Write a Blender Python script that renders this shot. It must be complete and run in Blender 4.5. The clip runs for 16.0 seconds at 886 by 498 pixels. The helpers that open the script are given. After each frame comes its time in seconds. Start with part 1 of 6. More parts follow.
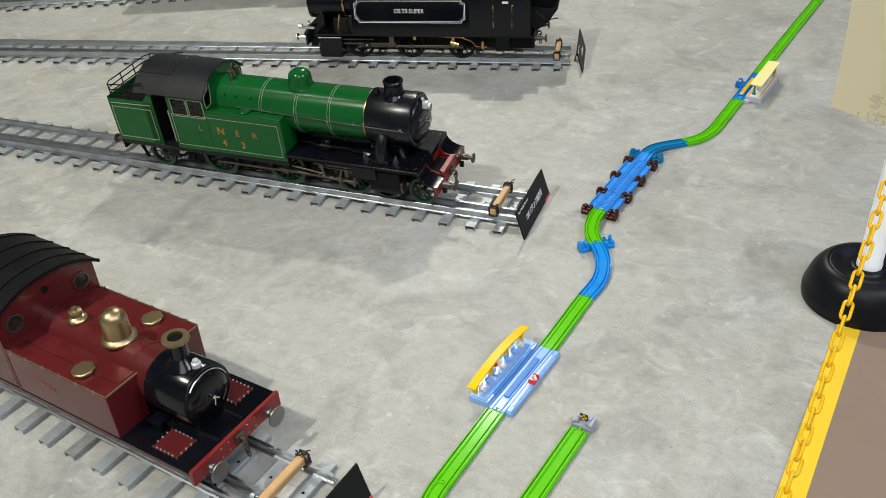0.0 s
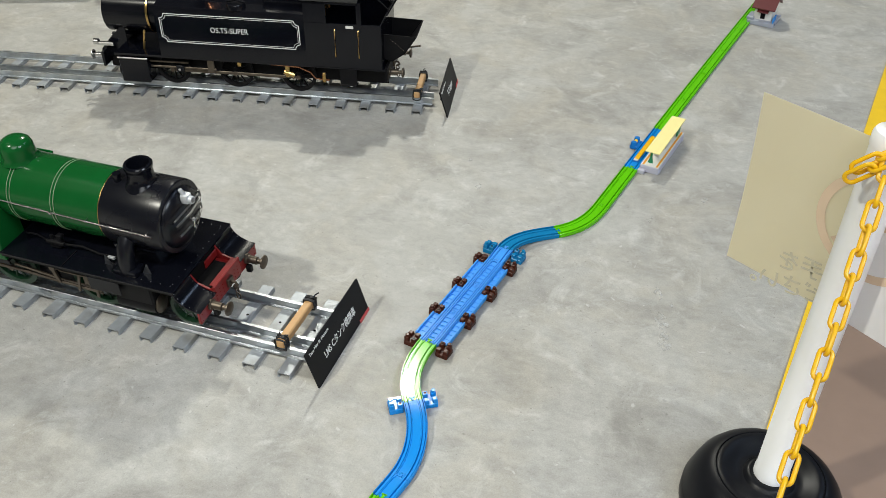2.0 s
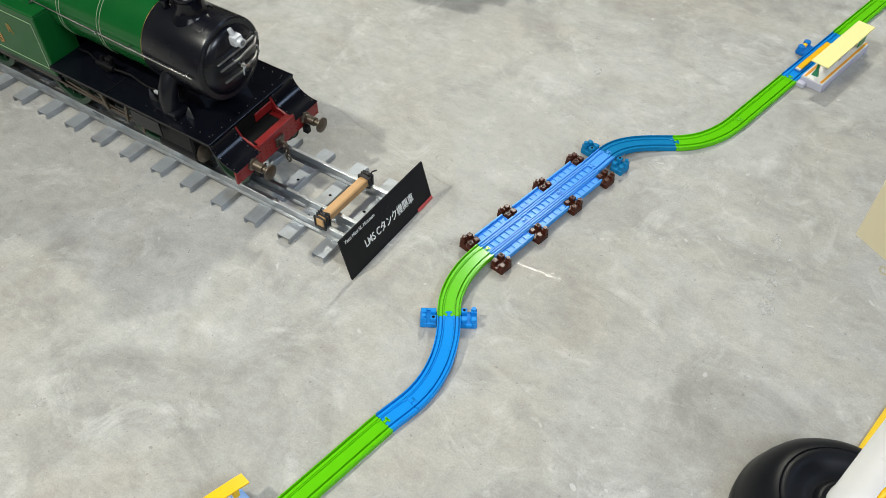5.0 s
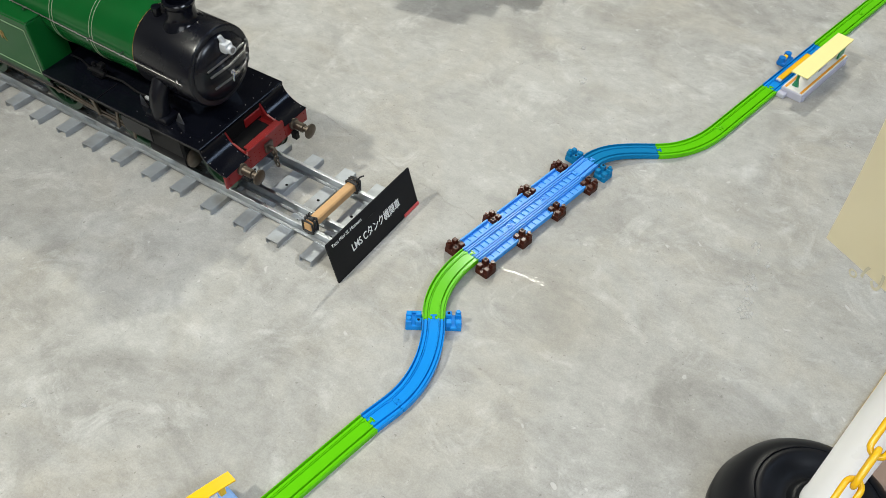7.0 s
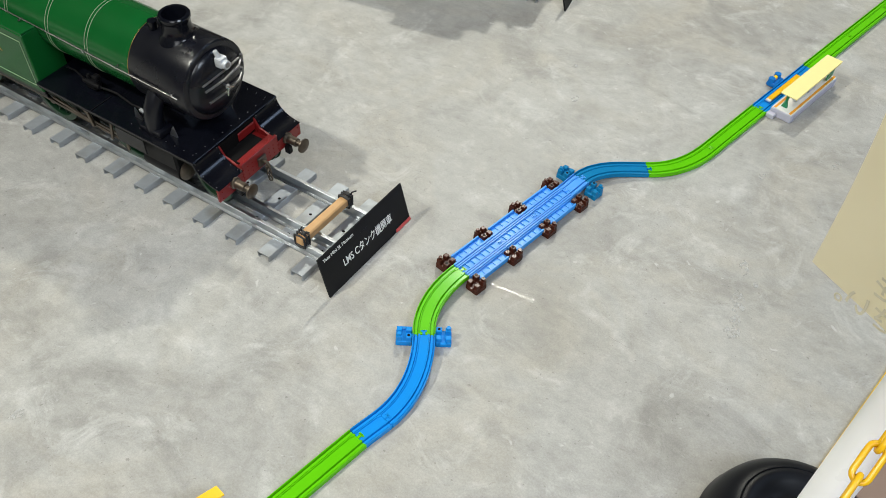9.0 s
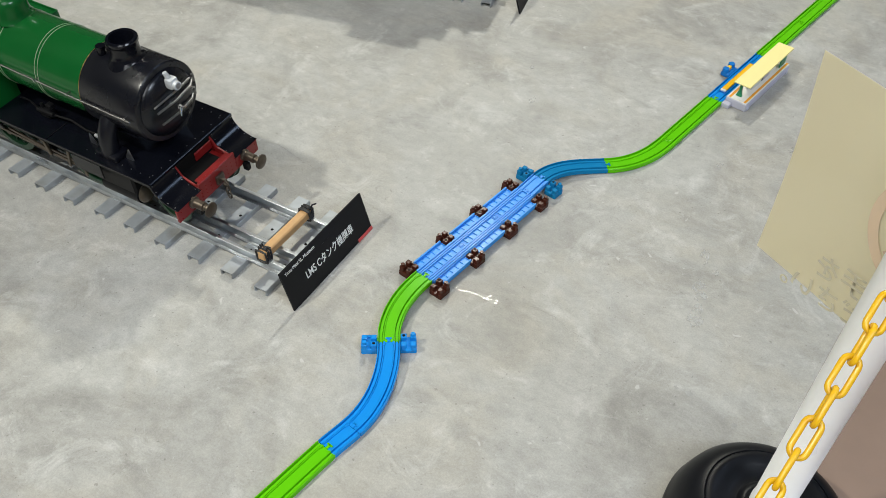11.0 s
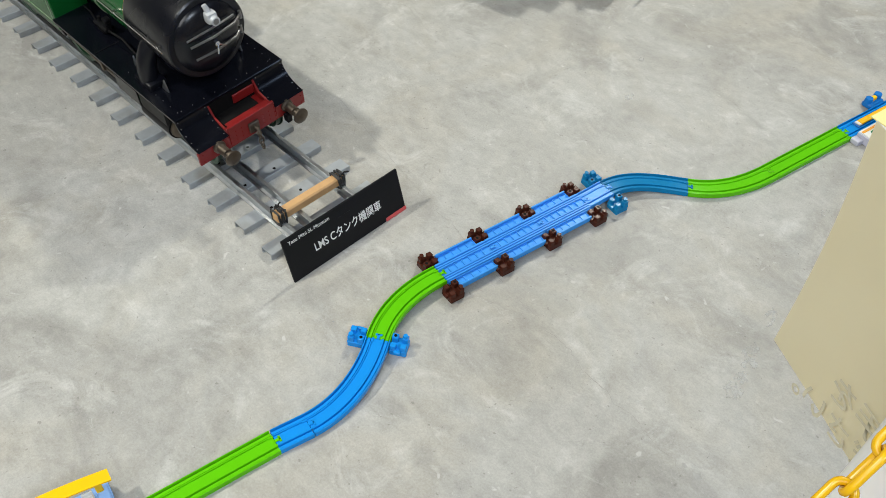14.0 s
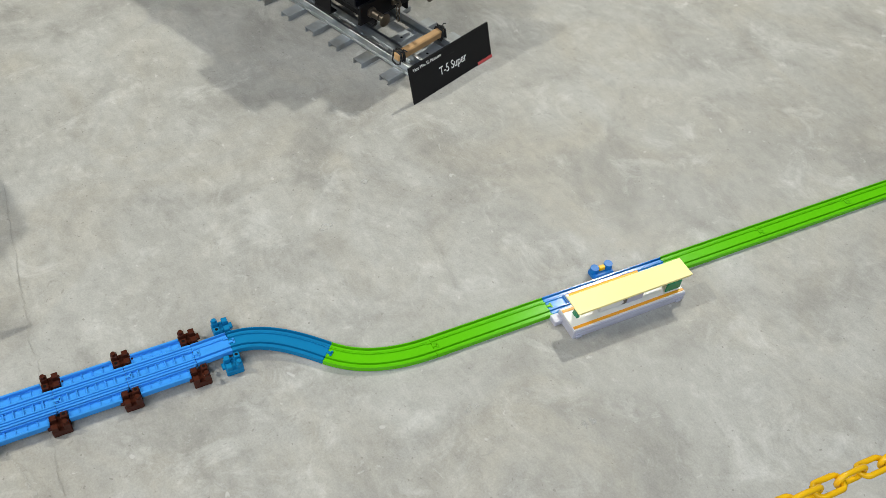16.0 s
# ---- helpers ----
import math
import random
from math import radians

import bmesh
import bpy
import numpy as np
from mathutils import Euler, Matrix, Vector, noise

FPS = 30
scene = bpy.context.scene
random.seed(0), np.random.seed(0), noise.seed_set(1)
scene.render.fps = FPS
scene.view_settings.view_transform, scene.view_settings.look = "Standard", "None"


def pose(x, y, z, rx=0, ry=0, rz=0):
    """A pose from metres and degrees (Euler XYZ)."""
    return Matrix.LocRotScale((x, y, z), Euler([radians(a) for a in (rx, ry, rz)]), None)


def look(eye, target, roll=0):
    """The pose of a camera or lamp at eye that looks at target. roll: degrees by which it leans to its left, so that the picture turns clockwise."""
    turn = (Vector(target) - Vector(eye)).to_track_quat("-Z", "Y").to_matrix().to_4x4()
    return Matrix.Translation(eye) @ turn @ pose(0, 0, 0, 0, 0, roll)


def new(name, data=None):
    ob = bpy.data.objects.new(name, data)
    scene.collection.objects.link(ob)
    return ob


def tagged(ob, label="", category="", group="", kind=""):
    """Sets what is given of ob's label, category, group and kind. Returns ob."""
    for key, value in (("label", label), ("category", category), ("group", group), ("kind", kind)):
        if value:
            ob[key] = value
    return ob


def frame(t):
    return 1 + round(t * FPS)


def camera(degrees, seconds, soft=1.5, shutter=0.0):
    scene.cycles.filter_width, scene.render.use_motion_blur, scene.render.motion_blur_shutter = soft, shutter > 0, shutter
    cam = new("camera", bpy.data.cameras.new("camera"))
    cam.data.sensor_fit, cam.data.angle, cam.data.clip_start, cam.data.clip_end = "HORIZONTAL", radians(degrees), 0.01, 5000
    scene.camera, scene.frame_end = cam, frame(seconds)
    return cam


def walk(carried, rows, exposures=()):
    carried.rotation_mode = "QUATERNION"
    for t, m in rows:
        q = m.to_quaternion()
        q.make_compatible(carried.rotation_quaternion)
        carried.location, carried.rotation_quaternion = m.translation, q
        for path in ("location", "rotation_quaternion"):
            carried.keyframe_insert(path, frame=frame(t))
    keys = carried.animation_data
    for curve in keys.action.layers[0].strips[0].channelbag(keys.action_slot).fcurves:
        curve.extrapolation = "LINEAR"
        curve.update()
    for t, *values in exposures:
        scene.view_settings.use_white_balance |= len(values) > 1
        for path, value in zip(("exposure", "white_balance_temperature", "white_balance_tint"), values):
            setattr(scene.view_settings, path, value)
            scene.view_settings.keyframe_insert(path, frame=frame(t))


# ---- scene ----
cam = camera(54.0, 16.0, soft=0.55)
PATH = [
    (0, (0.0067, 0.0092, 1.2583), (-0.5418, 1.2936, 0.3242), -3.8),
    (0.5, (-0.0395, 0.1789, 1.2852), (-0.4738, 1.5212, 0.3721), -3.8),
    (1, (0.0059, 0.3889, 1.2566), (-0.4166, 1.7321, 0.3402), -2.7),
    (1.5, (0.058, 0.5863, 1.2424), (-0.3671, 1.8875, 0.268), -0.3),
    (2, (0.0504, 0.793, 1.2037), (-0.373, 2.0765, 0.2066), 0.5),
    (2.5, (0.0672, 0.9442, 1.2029), (-0.483, 2.1672, 0.1907), -0.4),
    (3, (0.1109, 1.045, 1.1693), (-0.5519, 2.1672, 0.1084), 2.2),
    (3.5, (0.0924, 1.092, 1.0752), (-0.546, 2.1168, -0.0924), 2.8),
    (4, (0.0773, 1.0727, 1.0668), (-0.5401, 2.0538, -0.1495), 1.4),
    (4.5, (0.079, 1.0794, 1.0979), (-0.5359, 2.058, -0.121), 1.5),
    (5, (0.0916, 1.0844, 1.1138), (-0.5048, 2.0731, -0.1067), 2.3),
    (7.5, (0.1142, 1.066, 1.1273), (-0.4721, 2.0824, -0.0756), 3.5),
    (8, (0.1117, 1.066, 1.129), (-0.4712, 2.0866, -0.0722), 4.3),
    (10.5, (0.1294, 1.0794, 1.1575), (-0.4477, 2.1252, -0.0244), 3.8),
    (11, (0.1588, 1.0844, 1.1449), (-0.4124, 2.1361, -0.0344), 1.7),
    (11.5, (0.1621, 1.0945, 1.1441), (-0.3822, 2.1512, -0.0428), 2.1),
    (12, (0.1537, 1.1054, 1.1458), (-0.3696, 2.168, -0.0462), 4.3),
    (12.5, (0.152, 1.118, 1.1399), (-0.3696, 2.1823, -0.0512), 5.3),
    (13, (0.1604, 1.1785, 1.1004), (-0.399, 2.2033, -0.1075), 6.8),
    (13.5, (0.2226, 1.2457, 1.0777), (-0.5116, 2.1008, -0.168), 2.5),
    (14, (0.2402, 1.3474, 1.0886), (-0.5258, 2.1697, -0.1596), 2.6),
    (14.5, (0.2394, 1.559, 1.0878), (-0.5225, 2.3629, -0.1756), 3.8),
    (15, (0.2957, 1.7186, 1.0769), (-0.4897, 2.4914, -0.1915), 4.0),
    (15.5, (0.415, 1.9009, 1.0996), (-0.4393, 2.5931, -0.1705), 4.0),
    (16, (0.4595, 2.1017, 1.155), (-0.3738, 2.8367, -0.105), 6.5),
]
walk(cam, [(t, look(eye, target, roll)) for t, eye, target, roll in PATH], [(0, -0.12), (0.5, -0.10), (1, -0.10), (2, -0.08), (3, -0.02), (4, 0.01), (5, 0.00), (8, -0.02), (10.5, -0.04), (11.5, -0.15), (12.5, -0.13), (13.5, -0.02), (14.5, -0.08), (15, -0.09), (16, -0.11)])

# ---- light ----
world = bpy.data.worlds.new("hall_world")
scene.world = world
world.use_nodes = True
world.node_tree.nodes["Background"].inputs[0].default_value = (0.80, 0.86, 1.0, 1)
world.node_tree.nodes["Background"].inputs[1].default_value = 0.07


def bay_or_fill(x, y, z, watts, size=0.42, colour=(1.0, 0.985, 0.865), tilt=0.0):
    data = bpy.data.lights.new("bay_or_fill_lamp", "AREA")
    data.shape, data.size, data.energy, data.color = "DISK", size, watts, colour
    ob = new("bay_or_fill_light", data)
    ob.matrix_world = pose(x, y, z, tilt)
    return ob


bay_or_fill(-2.38, 6.56, 5.0, 285, 0.26)
bay_or_fill(-1.75, 6.20, 5.0, 24, 0.12)
bay_or_fill(-3.00, -1.05, 5.0, 274, 0.26)
bay_or_fill(-3.80, 1.00, 5.0, 18, 0.12)
# Wide cool disc added where the blue sheen on black paint points.
bay_or_fill(3.2, 5.2, 5.0, 54, 1.6, (0.55, 0.72, 1.0))
# Added cool disc, no such lamp known: brightens pole and brown floor.
bay_or_fill(3.4, 0.5, 4.3, 205, 1.8, (0.78, 0.88, 1.0))
# Added wide soft fill, no such lamp known: lifts shadows and upright faces.
bay_or_fill(0.6, -1.6, 4.2, 124, 3.0, (0.95, 0.98, 1.0), 40)


# ---- materials ----
def material(name, colour, rough=0.5, metal=0.0, vary=0.12, scale=60.0, bump=0.0, coat=0.0, rough_vary=0.1, spec=0.5, stain=None, stain_scale=6.0, stain_amount=0.35):
    m = bpy.data.materials.new(name)
    m.use_nodes = True
    nt = m.node_tree
    bsdf = nt.nodes["Principled BSDF"]
    co = nt.nodes.new("ShaderNodeTexCoord")
    fine = nt.nodes.new("ShaderNodeTexNoise")
    fine.inputs["Scale"].default_value, fine.inputs["Detail"].default_value = scale, 6
    info, shift = nt.nodes.new("ShaderNodeObjectInfo"), nt.nodes.new("ShaderNodeVectorMath")
    shift.operation = "MULTIPLY_ADD"
    nt.links.new(info.outputs["Random"], shift.inputs[0])
    shift.inputs[1].default_value = (7.0, 11.0, 5.0)
    nt.links.new(co.outputs["Object"], shift.inputs[2])
    nt.links.new(shift.outputs[0], fine.inputs["Vector"])
    ramp = nt.nodes.new("ShaderNodeMix")
    ramp.data_type = "RGBA"
    ramp.inputs[6].default_value = (*[c * (1 - vary) for c in colour], 1)
    ramp.inputs[7].default_value = (*[min(1, c * (1 + vary)) for c in colour], 1)
    nt.links.new(fine.outputs["Fac"], ramp.inputs[0])
    out = ramp.outputs[2]
    big = nt.nodes.new("ShaderNodeTexNoise")
    big.inputs["Scale"].default_value, big.inputs["Detail"].default_value = stain_scale, 5
    nt.links.new(shift.outputs[0], big.inputs["Vector"])
    if stain:
        cr = nt.nodes.new("ShaderNodeMapRange")
        cr.inputs[1].default_value, cr.inputs[2].default_value = 0.5, 0.72
        cr.inputs[4].default_value = stain_amount
        nt.links.new(big.outputs["Fac"], cr.inputs[0])
        mix = nt.nodes.new("ShaderNodeMix")
        mix.data_type = "RGBA"
        nt.links.new(cr.outputs[0], mix.inputs[0])
        nt.links.new(out, mix.inputs[6])
        mix.inputs[7].default_value = (*stain, 1)
        out = mix.outputs[2]
    nt.links.new(out, bsdf.inputs["Base Color"])
    rr = nt.nodes.new("ShaderNodeMapRange")
    rr.inputs[3].default_value, rr.inputs[4].default_value = max(0.03, rough - rough_vary), min(1, rough + rough_vary)
    nt.links.new(big.outputs["Fac"], rr.inputs[0])
    nt.links.new(rr.outputs[0], bsdf.inputs["Roughness"])
    bsdf.inputs["Metallic"].default_value = metal
    bsdf.inputs["Coat Weight"].default_value = coat
    bsdf.inputs["Specular IOR Level"].default_value = spec
    if bump:
        b = nt.nodes.new("ShaderNodeBump")
        b.inputs["Strength"].default_value, b.inputs["Distance"].default_value = bump, 0.001
        nt.links.new(fine.outputs["Fac"], b.inputs["Height"])
        nt.links.new(b.outputs[0], bsdf.inputs["Normal"])
    return m


def concrete():
    m = bpy.data.materials.new("trowelled_concrete")
    m.use_nodes = True
    nt = m.node_tree
    bsdf = nt.nodes["Principled BSDF"]
    co = nt.nodes.new("ShaderNodeTexCoord")

    def tex(scale, detail, rough=0.55, dist=0.0):
        n = nt.nodes.new("ShaderNodeTexNoise")
        n.inputs["Scale"].default_value, n.inputs["Detail"].default_value = scale, detail
        n.inputs["Roughness"].default_value, n.inputs["Distortion"].default_value = rough, dist
        nt.links.new(co.outputs["Object"], n.inputs["Vector"])
        return n.outputs["Fac"]

    def span(src, a, b, lo, hi):
        n = nt.nodes.new("ShaderNodeMapRange")
        for i, v in enumerate((a, b, lo, hi)):
            n.inputs[i + 1].default_value = v
        nt.links.new(src, n.inputs[0])
        return n.outputs[0]

    def mixed(fac, a, b):
        n = nt.nodes.new("ShaderNodeMix")
        n.data_type = "RGBA"
        nt.links.new(fac, n.inputs[0])
        for i, v in ((6, a), (7, b)):
            if isinstance(v, tuple):
                n.inputs[i].default_value = (*v, 1)
            else:
                nt.links.new(v, n.inputs[i])
        return n.outputs[2]

    def times(a, fac, lo, hi, f0=0.3, f1=0.7):
        n = nt.nodes.new("ShaderNodeMix")
        n.data_type, n.blend_type = "RGBA", "MULTIPLY"
        n.inputs[0].default_value = 1.0
        nt.links.new(a, n.inputs[6])
        nt.links.new(span(fac, f0, f1, lo, hi), n.inputs[7])
        return n.outputs[2]

    cloud, blotch, mid, grain = tex(1.5, 5, 0.6, 0.3), tex(4.2, 7, 0.62, 0.9), tex(26, 12, 0.78, 0.25), tex(300, 6, 0.75)
    pale, pits, tint, streak = tex(9, 9, 0.70, 1.0), tex(75, 3, 0.5), tex(3.1, 6, 0.62, 1.2), tex(17, 10, 0.7, 2.6)
    c = mixed(span(cloud, 0.32, 0.68, 0, 1), (0.362, 0.353, 0.325), (0.448, 0.442, 0.418))
    c = mixed(span(tint, 0.45, 0.66, 0, 0.75), c, (0.400, 0.374, 0.322))
    c = mixed(span(blotch, 0.48, 0.66, 0, 0.80), c, (0.285, 0.276, 0.256))
    c = mixed(span(pale, 0.54, 0.71, 0, 0.68), c, (0.57, 0.565, 0.54))
    c = mixed(span(streak, 0.615, 0.70, 0, 0.55), c, (0.55, 0.545, 0.525))
    c = mixed(span(streak, 0.385, 0.30, 0, 0.50), c, (0.25, 0.24, 0.215))
    c = times(c, mid, 0.82, 1.15)
    c = times(c, grain, 0.86, 1.12)
    turned = nt.nodes.new("ShaderNodeMapping")
    turned.inputs["Rotation"].default_value, turned.inputs["Scale"].default_value = (0, 0, 0.7), (16, 38, 1)
    nt.links.new(co.outputs["Object"], turned.inputs["Vector"])
    trowel = nt.nodes.new("ShaderNodeTexNoise")
    trowel.inputs["Scale"].default_value, trowel.inputs["Detail"].default_value, trowel.inputs["Distortion"].default_value = 1.0, 6, 1.6
    nt.links.new(turned.outputs[0], trowel.inputs["Vector"])
    c = times(c, trowel.outputs["Fac"], 0.93, 1.07, 0.25, 0.75)
    specks, flecks = tex(120, 2, 0.4), tex(46, 2, 0.4, 0.4)
    c = mixed(span(specks, 0.71, 0.75, 0, 0.45), c, (0.15, 0.14, 0.125))
    c = mixed(span(flecks, 0.735, 0.765, 0, 0.5), c, (0.62, 0.61, 0.59))
    c = mixed(span(pits, 0.74, 0.80, 0, 0.5), c, (0.19, 0.18, 0.165))
    nt.links.new(c, bsdf.inputs["Base Color"])
    nt.links.new(span(mid, 0.3, 0.7, 0.40, 0.68), bsdf.inputs["Roughness"])
    bsdf.inputs["Specular IOR Level"].default_value = 0.35
    b = nt.nodes.new("ShaderNodeBump")
    b.inputs["Strength"].default_value, b.inputs["Distance"].default_value = 0.25, 0.0015
    nt.links.new(mid, b.inputs["Height"])
    nt.links.new(b.outputs[0], bsdf.inputs["Normal"])
    return m


CONCRETE = concrete()
BROWN_FLOOR = material("brown_floor_paint", (0.232, 0.160, 0.122), 0.5, vary=0.08, scale=25, bump=0.1, stain=(0.28, 0.200, 0.158), stain_scale=3)
YELLOW_TAPE = material("yellow_tape", (0.80, 0.52, 0.02), 0.45, vary=0.08, scale=30, stain=(0.55, 0.36, 0.03))
UNSEEN_WALL = material("unseen_wall_grey", (0.30, 0.30, 0.29), 0.8, vary=0.06, scale=4, bump=0.1)
UNSEEN_CEILING = material("unseen_ceiling_dark", (0.10, 0.10, 0.105), 0.9, vary=0.06, scale=4)
STEEL = material("galvanised_steel", (0.50, 0.53, 0.56), 0.36, 1.0, vary=0.18, scale=90, stain=(0.33, 0.33, 0.33), stain_scale=22)
SLEEPER_STEEL = material("zinc_channel", (0.40, 0.425, 0.45), 0.52, 0.55, vary=0.12, scale=70, stain=(0.17, 0.145, 0.085), stain_scale=10, stain_amount=0.7)
WOOD = material("pale_wood", (0.56, 0.33, 0.145), 0.55, vary=0.22, scale=45, bump=0.15, stain=(0.40, 0.22, 0.09), stain_scale=14)
BLACK_BAND = material("black_band", (0.015, 0.015, 0.016), 0.5)
SIGN_BLACK = material("black_print_board", (0.007, 0.007, 0.0085), 0.5, vary=0.15, spec=0.22)
SIGN_WHITE = material("white_print", (0.82, 0.82, 0.80), 0.5, vary=0.03)
SIGN_RED = material("red_print", (0.62, 0.09, 0.09), 0.5, vary=0.05)
GREEN_TOY = material("lime_plastic", (0.115, 0.505, 0.005), 0.15, vary=0.05, scale=30, rough_vary=0.04, spec=0.17)
BLUE_TOY = material("blue_plastic", (0.010, 0.255, 0.71), 0.14, vary=0.05, scale=30, rough_vary=0.04, spec=0.23)
TEAL_TOY = material("teal_blue_plastic", (0.008, 0.185, 0.40), 0.17, vary=0.05, scale=30, rough_vary=0.04, spec=0.07)
SKY_TOY = material("light_blue_plastic", (0.050, 0.300, 0.78), 0.27, vary=0.05, scale=30, rough_vary=0.05, spec=0.10)
PALE_TOY = material("pale_blue_plastic", (0.26, 0.45, 0.83), 0.17, vary=0.05, scale=30, rough_vary=0.04, spec=0.12)
BROWN_TOY = material("brown_plastic", (0.060, 0.016, 0.009), 0.26, vary=0.1, scale=30, rough_vary=0.06, spec=0.13)
GREY_TOY = material("grey_plastic", (0.33, 0.35, 0.42), 0.3, vary=0.06)
LILAC_TOY = material("grey_lilac_plastic", (0.47, 0.47, 0.56), 0.35, vary=0.05)
WHITE_TOY = material("white_plastic", (0.74, 0.73, 0.70), 0.35, vary=0.04)
CREAM_TOY = material("cream_yellow_plastic", (0.90, 0.79, 0.33), 0.45, vary=0.03)
YELLOW_TOY = material("orange_yellow_plastic", (0.94, 0.53, 0.003), 0.4, vary=0.04, spec=0.25)
LEVER_TOY = material("deep_blue_plastic", (0.012, 0.165, 0.52), 0.3, vary=0.05, scale=30, spec=0.1)
ORANGE_TOY = material("orange_plastic", (0.80, 0.34, 0.02), 0.4, vary=0.05)
DKGREEN_TOY = material("dark_green_plastic", (0.01, 0.22, 0.10), 0.35, vary=0.05)
RED_TOY = material("red_plastic", (0.62, 0.025, 0.03), 0.3, vary=0.05)
ROOF_TOY = material("maroon_plastic", (0.11, 0.02, 0.022), 0.4, vary=0.1)
CHAIN_YELLOW = material("yellow_chain_plastic", (0.78, 0.44, 0.006), 0.24, vary=0.06)
POLE_WHITE = material("white_pole_plastic", (0.93, 0.94, 0.955), 0.30, vary=0.02, scale=20, stain=(0.80, 0.80, 0.79), stain_scale=8, stain_amount=0.25)
RUBBER = material("black_rubber", (0.0055, 0.006, 0.008), 0.40, vary=0.2, scale=120, stain=(0.016, 0.016, 0.019), stain_scale=10, bump=0.1, spec=0.19)
LOCO_GREEN = material("locomotive_green", (0.0045, 0.084, 0.017), 0.20, vary=0.16, scale=18, spec=0.30, rough_vary=0.06, stain=(0.004, 0.060, 0.010), stain_scale=7)
WHEEL_GREEN = material("oily_wheel_green", (0.006, 0.034, 0.014), 0.4, vary=0.3, scale=60, stain=(0.015, 0.02, 0.012), stain_scale=20)
LOCO_BLACK = material("locomotive_black", (0.0035, 0.0040, 0.0068), 0.17, vary=0.25, scale=30, spec=0.31, rough_vary=0.06, stain=(0.010, 0.010, 0.012), stain_scale=9)
SATIN_BLACK = material("satin_smokebox_black", (0.0040, 0.0046, 0.0080), 0.28, vary=0.25, scale=30, spec=0.40, rough_vary=0.05, stain=(0.010, 0.010, 0.012), stain_scale=9)
MATT_BLACK = material("matt_black", (0.007, 0.007, 0.008), 0.42, vary=0.3, scale=40, spec=0.12, stain=(0.014, 0.013, 0.012), stain_scale=12)
LOCO_RED = material("buffer_beam_red", (0.195, 0.009, 0.009), 0.36, vary=0.15, scale=40, stain=(0.20, 0.015, 0.012), stain_scale=20)
RIVET_RED = material("dull_red_paint", (0.20, 0.012, 0.010), 0.65, vary=0.2, scale=60, spec=0.12)
RIVET_PALE = material("worn_rivet_heads", (0.40, 0.33, 0.26), 0.5, vary=0.3, scale=60)
STRAP_STEEL = material("worn_strap_steel", (0.27, 0.27, 0.27), 0.45, 1.0, vary=0.15, scale=60)
MAROON = material("locomotive_maroon", (0.090, 0.0095, 0.011), 0.26, vary=0.12, scale=20, coat=0.05, stain=(0.09, 0.014, 0.013), stain_scale=8)
BRASS = material("brass", (0.62, 0.42, 0.16), 0.28, 1.0, vary=0.2, scale=60, stain=(0.30, 0.20, 0.09), stain_scale=25)
COPPER = material("copper", (0.72, 0.33, 0.18), 0.22, 1.0, vary=0.15, scale=40, stain=(0.38, 0.19, 0.10), stain_scale=20)
DARK_STEEL = material("oiled_steel", (0.15, 0.125, 0.10), 0.42, 0.9, vary=0.3, scale=70, stain=(0.07, 0.045, 0.03), stain_scale=25)
BRIGHT_STEEL = material("polished_steel", (0.66, 0.66, 0.67), 0.22, 1.0, vary=0.1, scale=60)
WHITE_METAL = material("white_metal_casting", (0.58, 0.60, 0.62), 0.45, 0.3, vary=0.2, scale=80)
LINING = material("cream_lining", (0.26, 0.33, 0.215), 0.5, vary=0.15)
GOLD = material("gold_leaf_letter", (0.34, 0.14, 0.027), 0.45, vary=0.25, scale=90)
# Near-black without sheen: the shade of openings put into the colour.
DARK_HOLE = material("unlit_interior", (0.006, 0.0055, 0.0055), 0.85, spec=0.1)
GLASS_DARK = material("dusty_cab_glass", (0.016, 0.014, 0.014), 0.15, vary=0.2, spec=0.6)
TARNISHED = material("tarnished_brass", (0.42, 0.325, 0.18), 0.37, 0.95, vary=0.2, scale=40, stain=(0.24, 0.17, 0.09), stain_scale=18)
CRACK = material("crack_dirt", (0.325, 0.315, 0.29), 0.9)
SCUFF_DARK = material("grey_scuff", (0.338, 0.332, 0.312), 0.8, vary=0.3, scale=200)


def worn_film(name, colour, scale, lo, hi):
    """A thin film worn away in patches."""
    m = material(name, colour, 0.7, vary=0.2, scale=60)
    nt = m.node_tree
    co, n, cover = nt.nodes.new("ShaderNodeTexCoord"), nt.nodes.new("ShaderNodeTexNoise"), nt.nodes.new("ShaderNodeMapRange")
    n.inputs["Scale"].default_value, n.inputs["Detail"].default_value = scale, 8
    cover.inputs[1].default_value, cover.inputs[2].default_value, cover.inputs[4].default_value = lo, hi, 0.6
    nt.links.new(co.outputs["Object"], n.inputs["Vector"])
    nt.links.new(n.outputs["Fac"], cover.inputs[0])
    nt.links.new(cover.outputs[0], nt.nodes["Principled BSDF"].inputs["Alpha"])
    return m


SCUFF_PALE = worn_film("pale_scuff", (0.56, 0.555, 0.53), 70, 0.42, 0.62)
CHALK = material("dried_glue", (0.48, 0.47, 0.44), 0.2, spec=0.6)


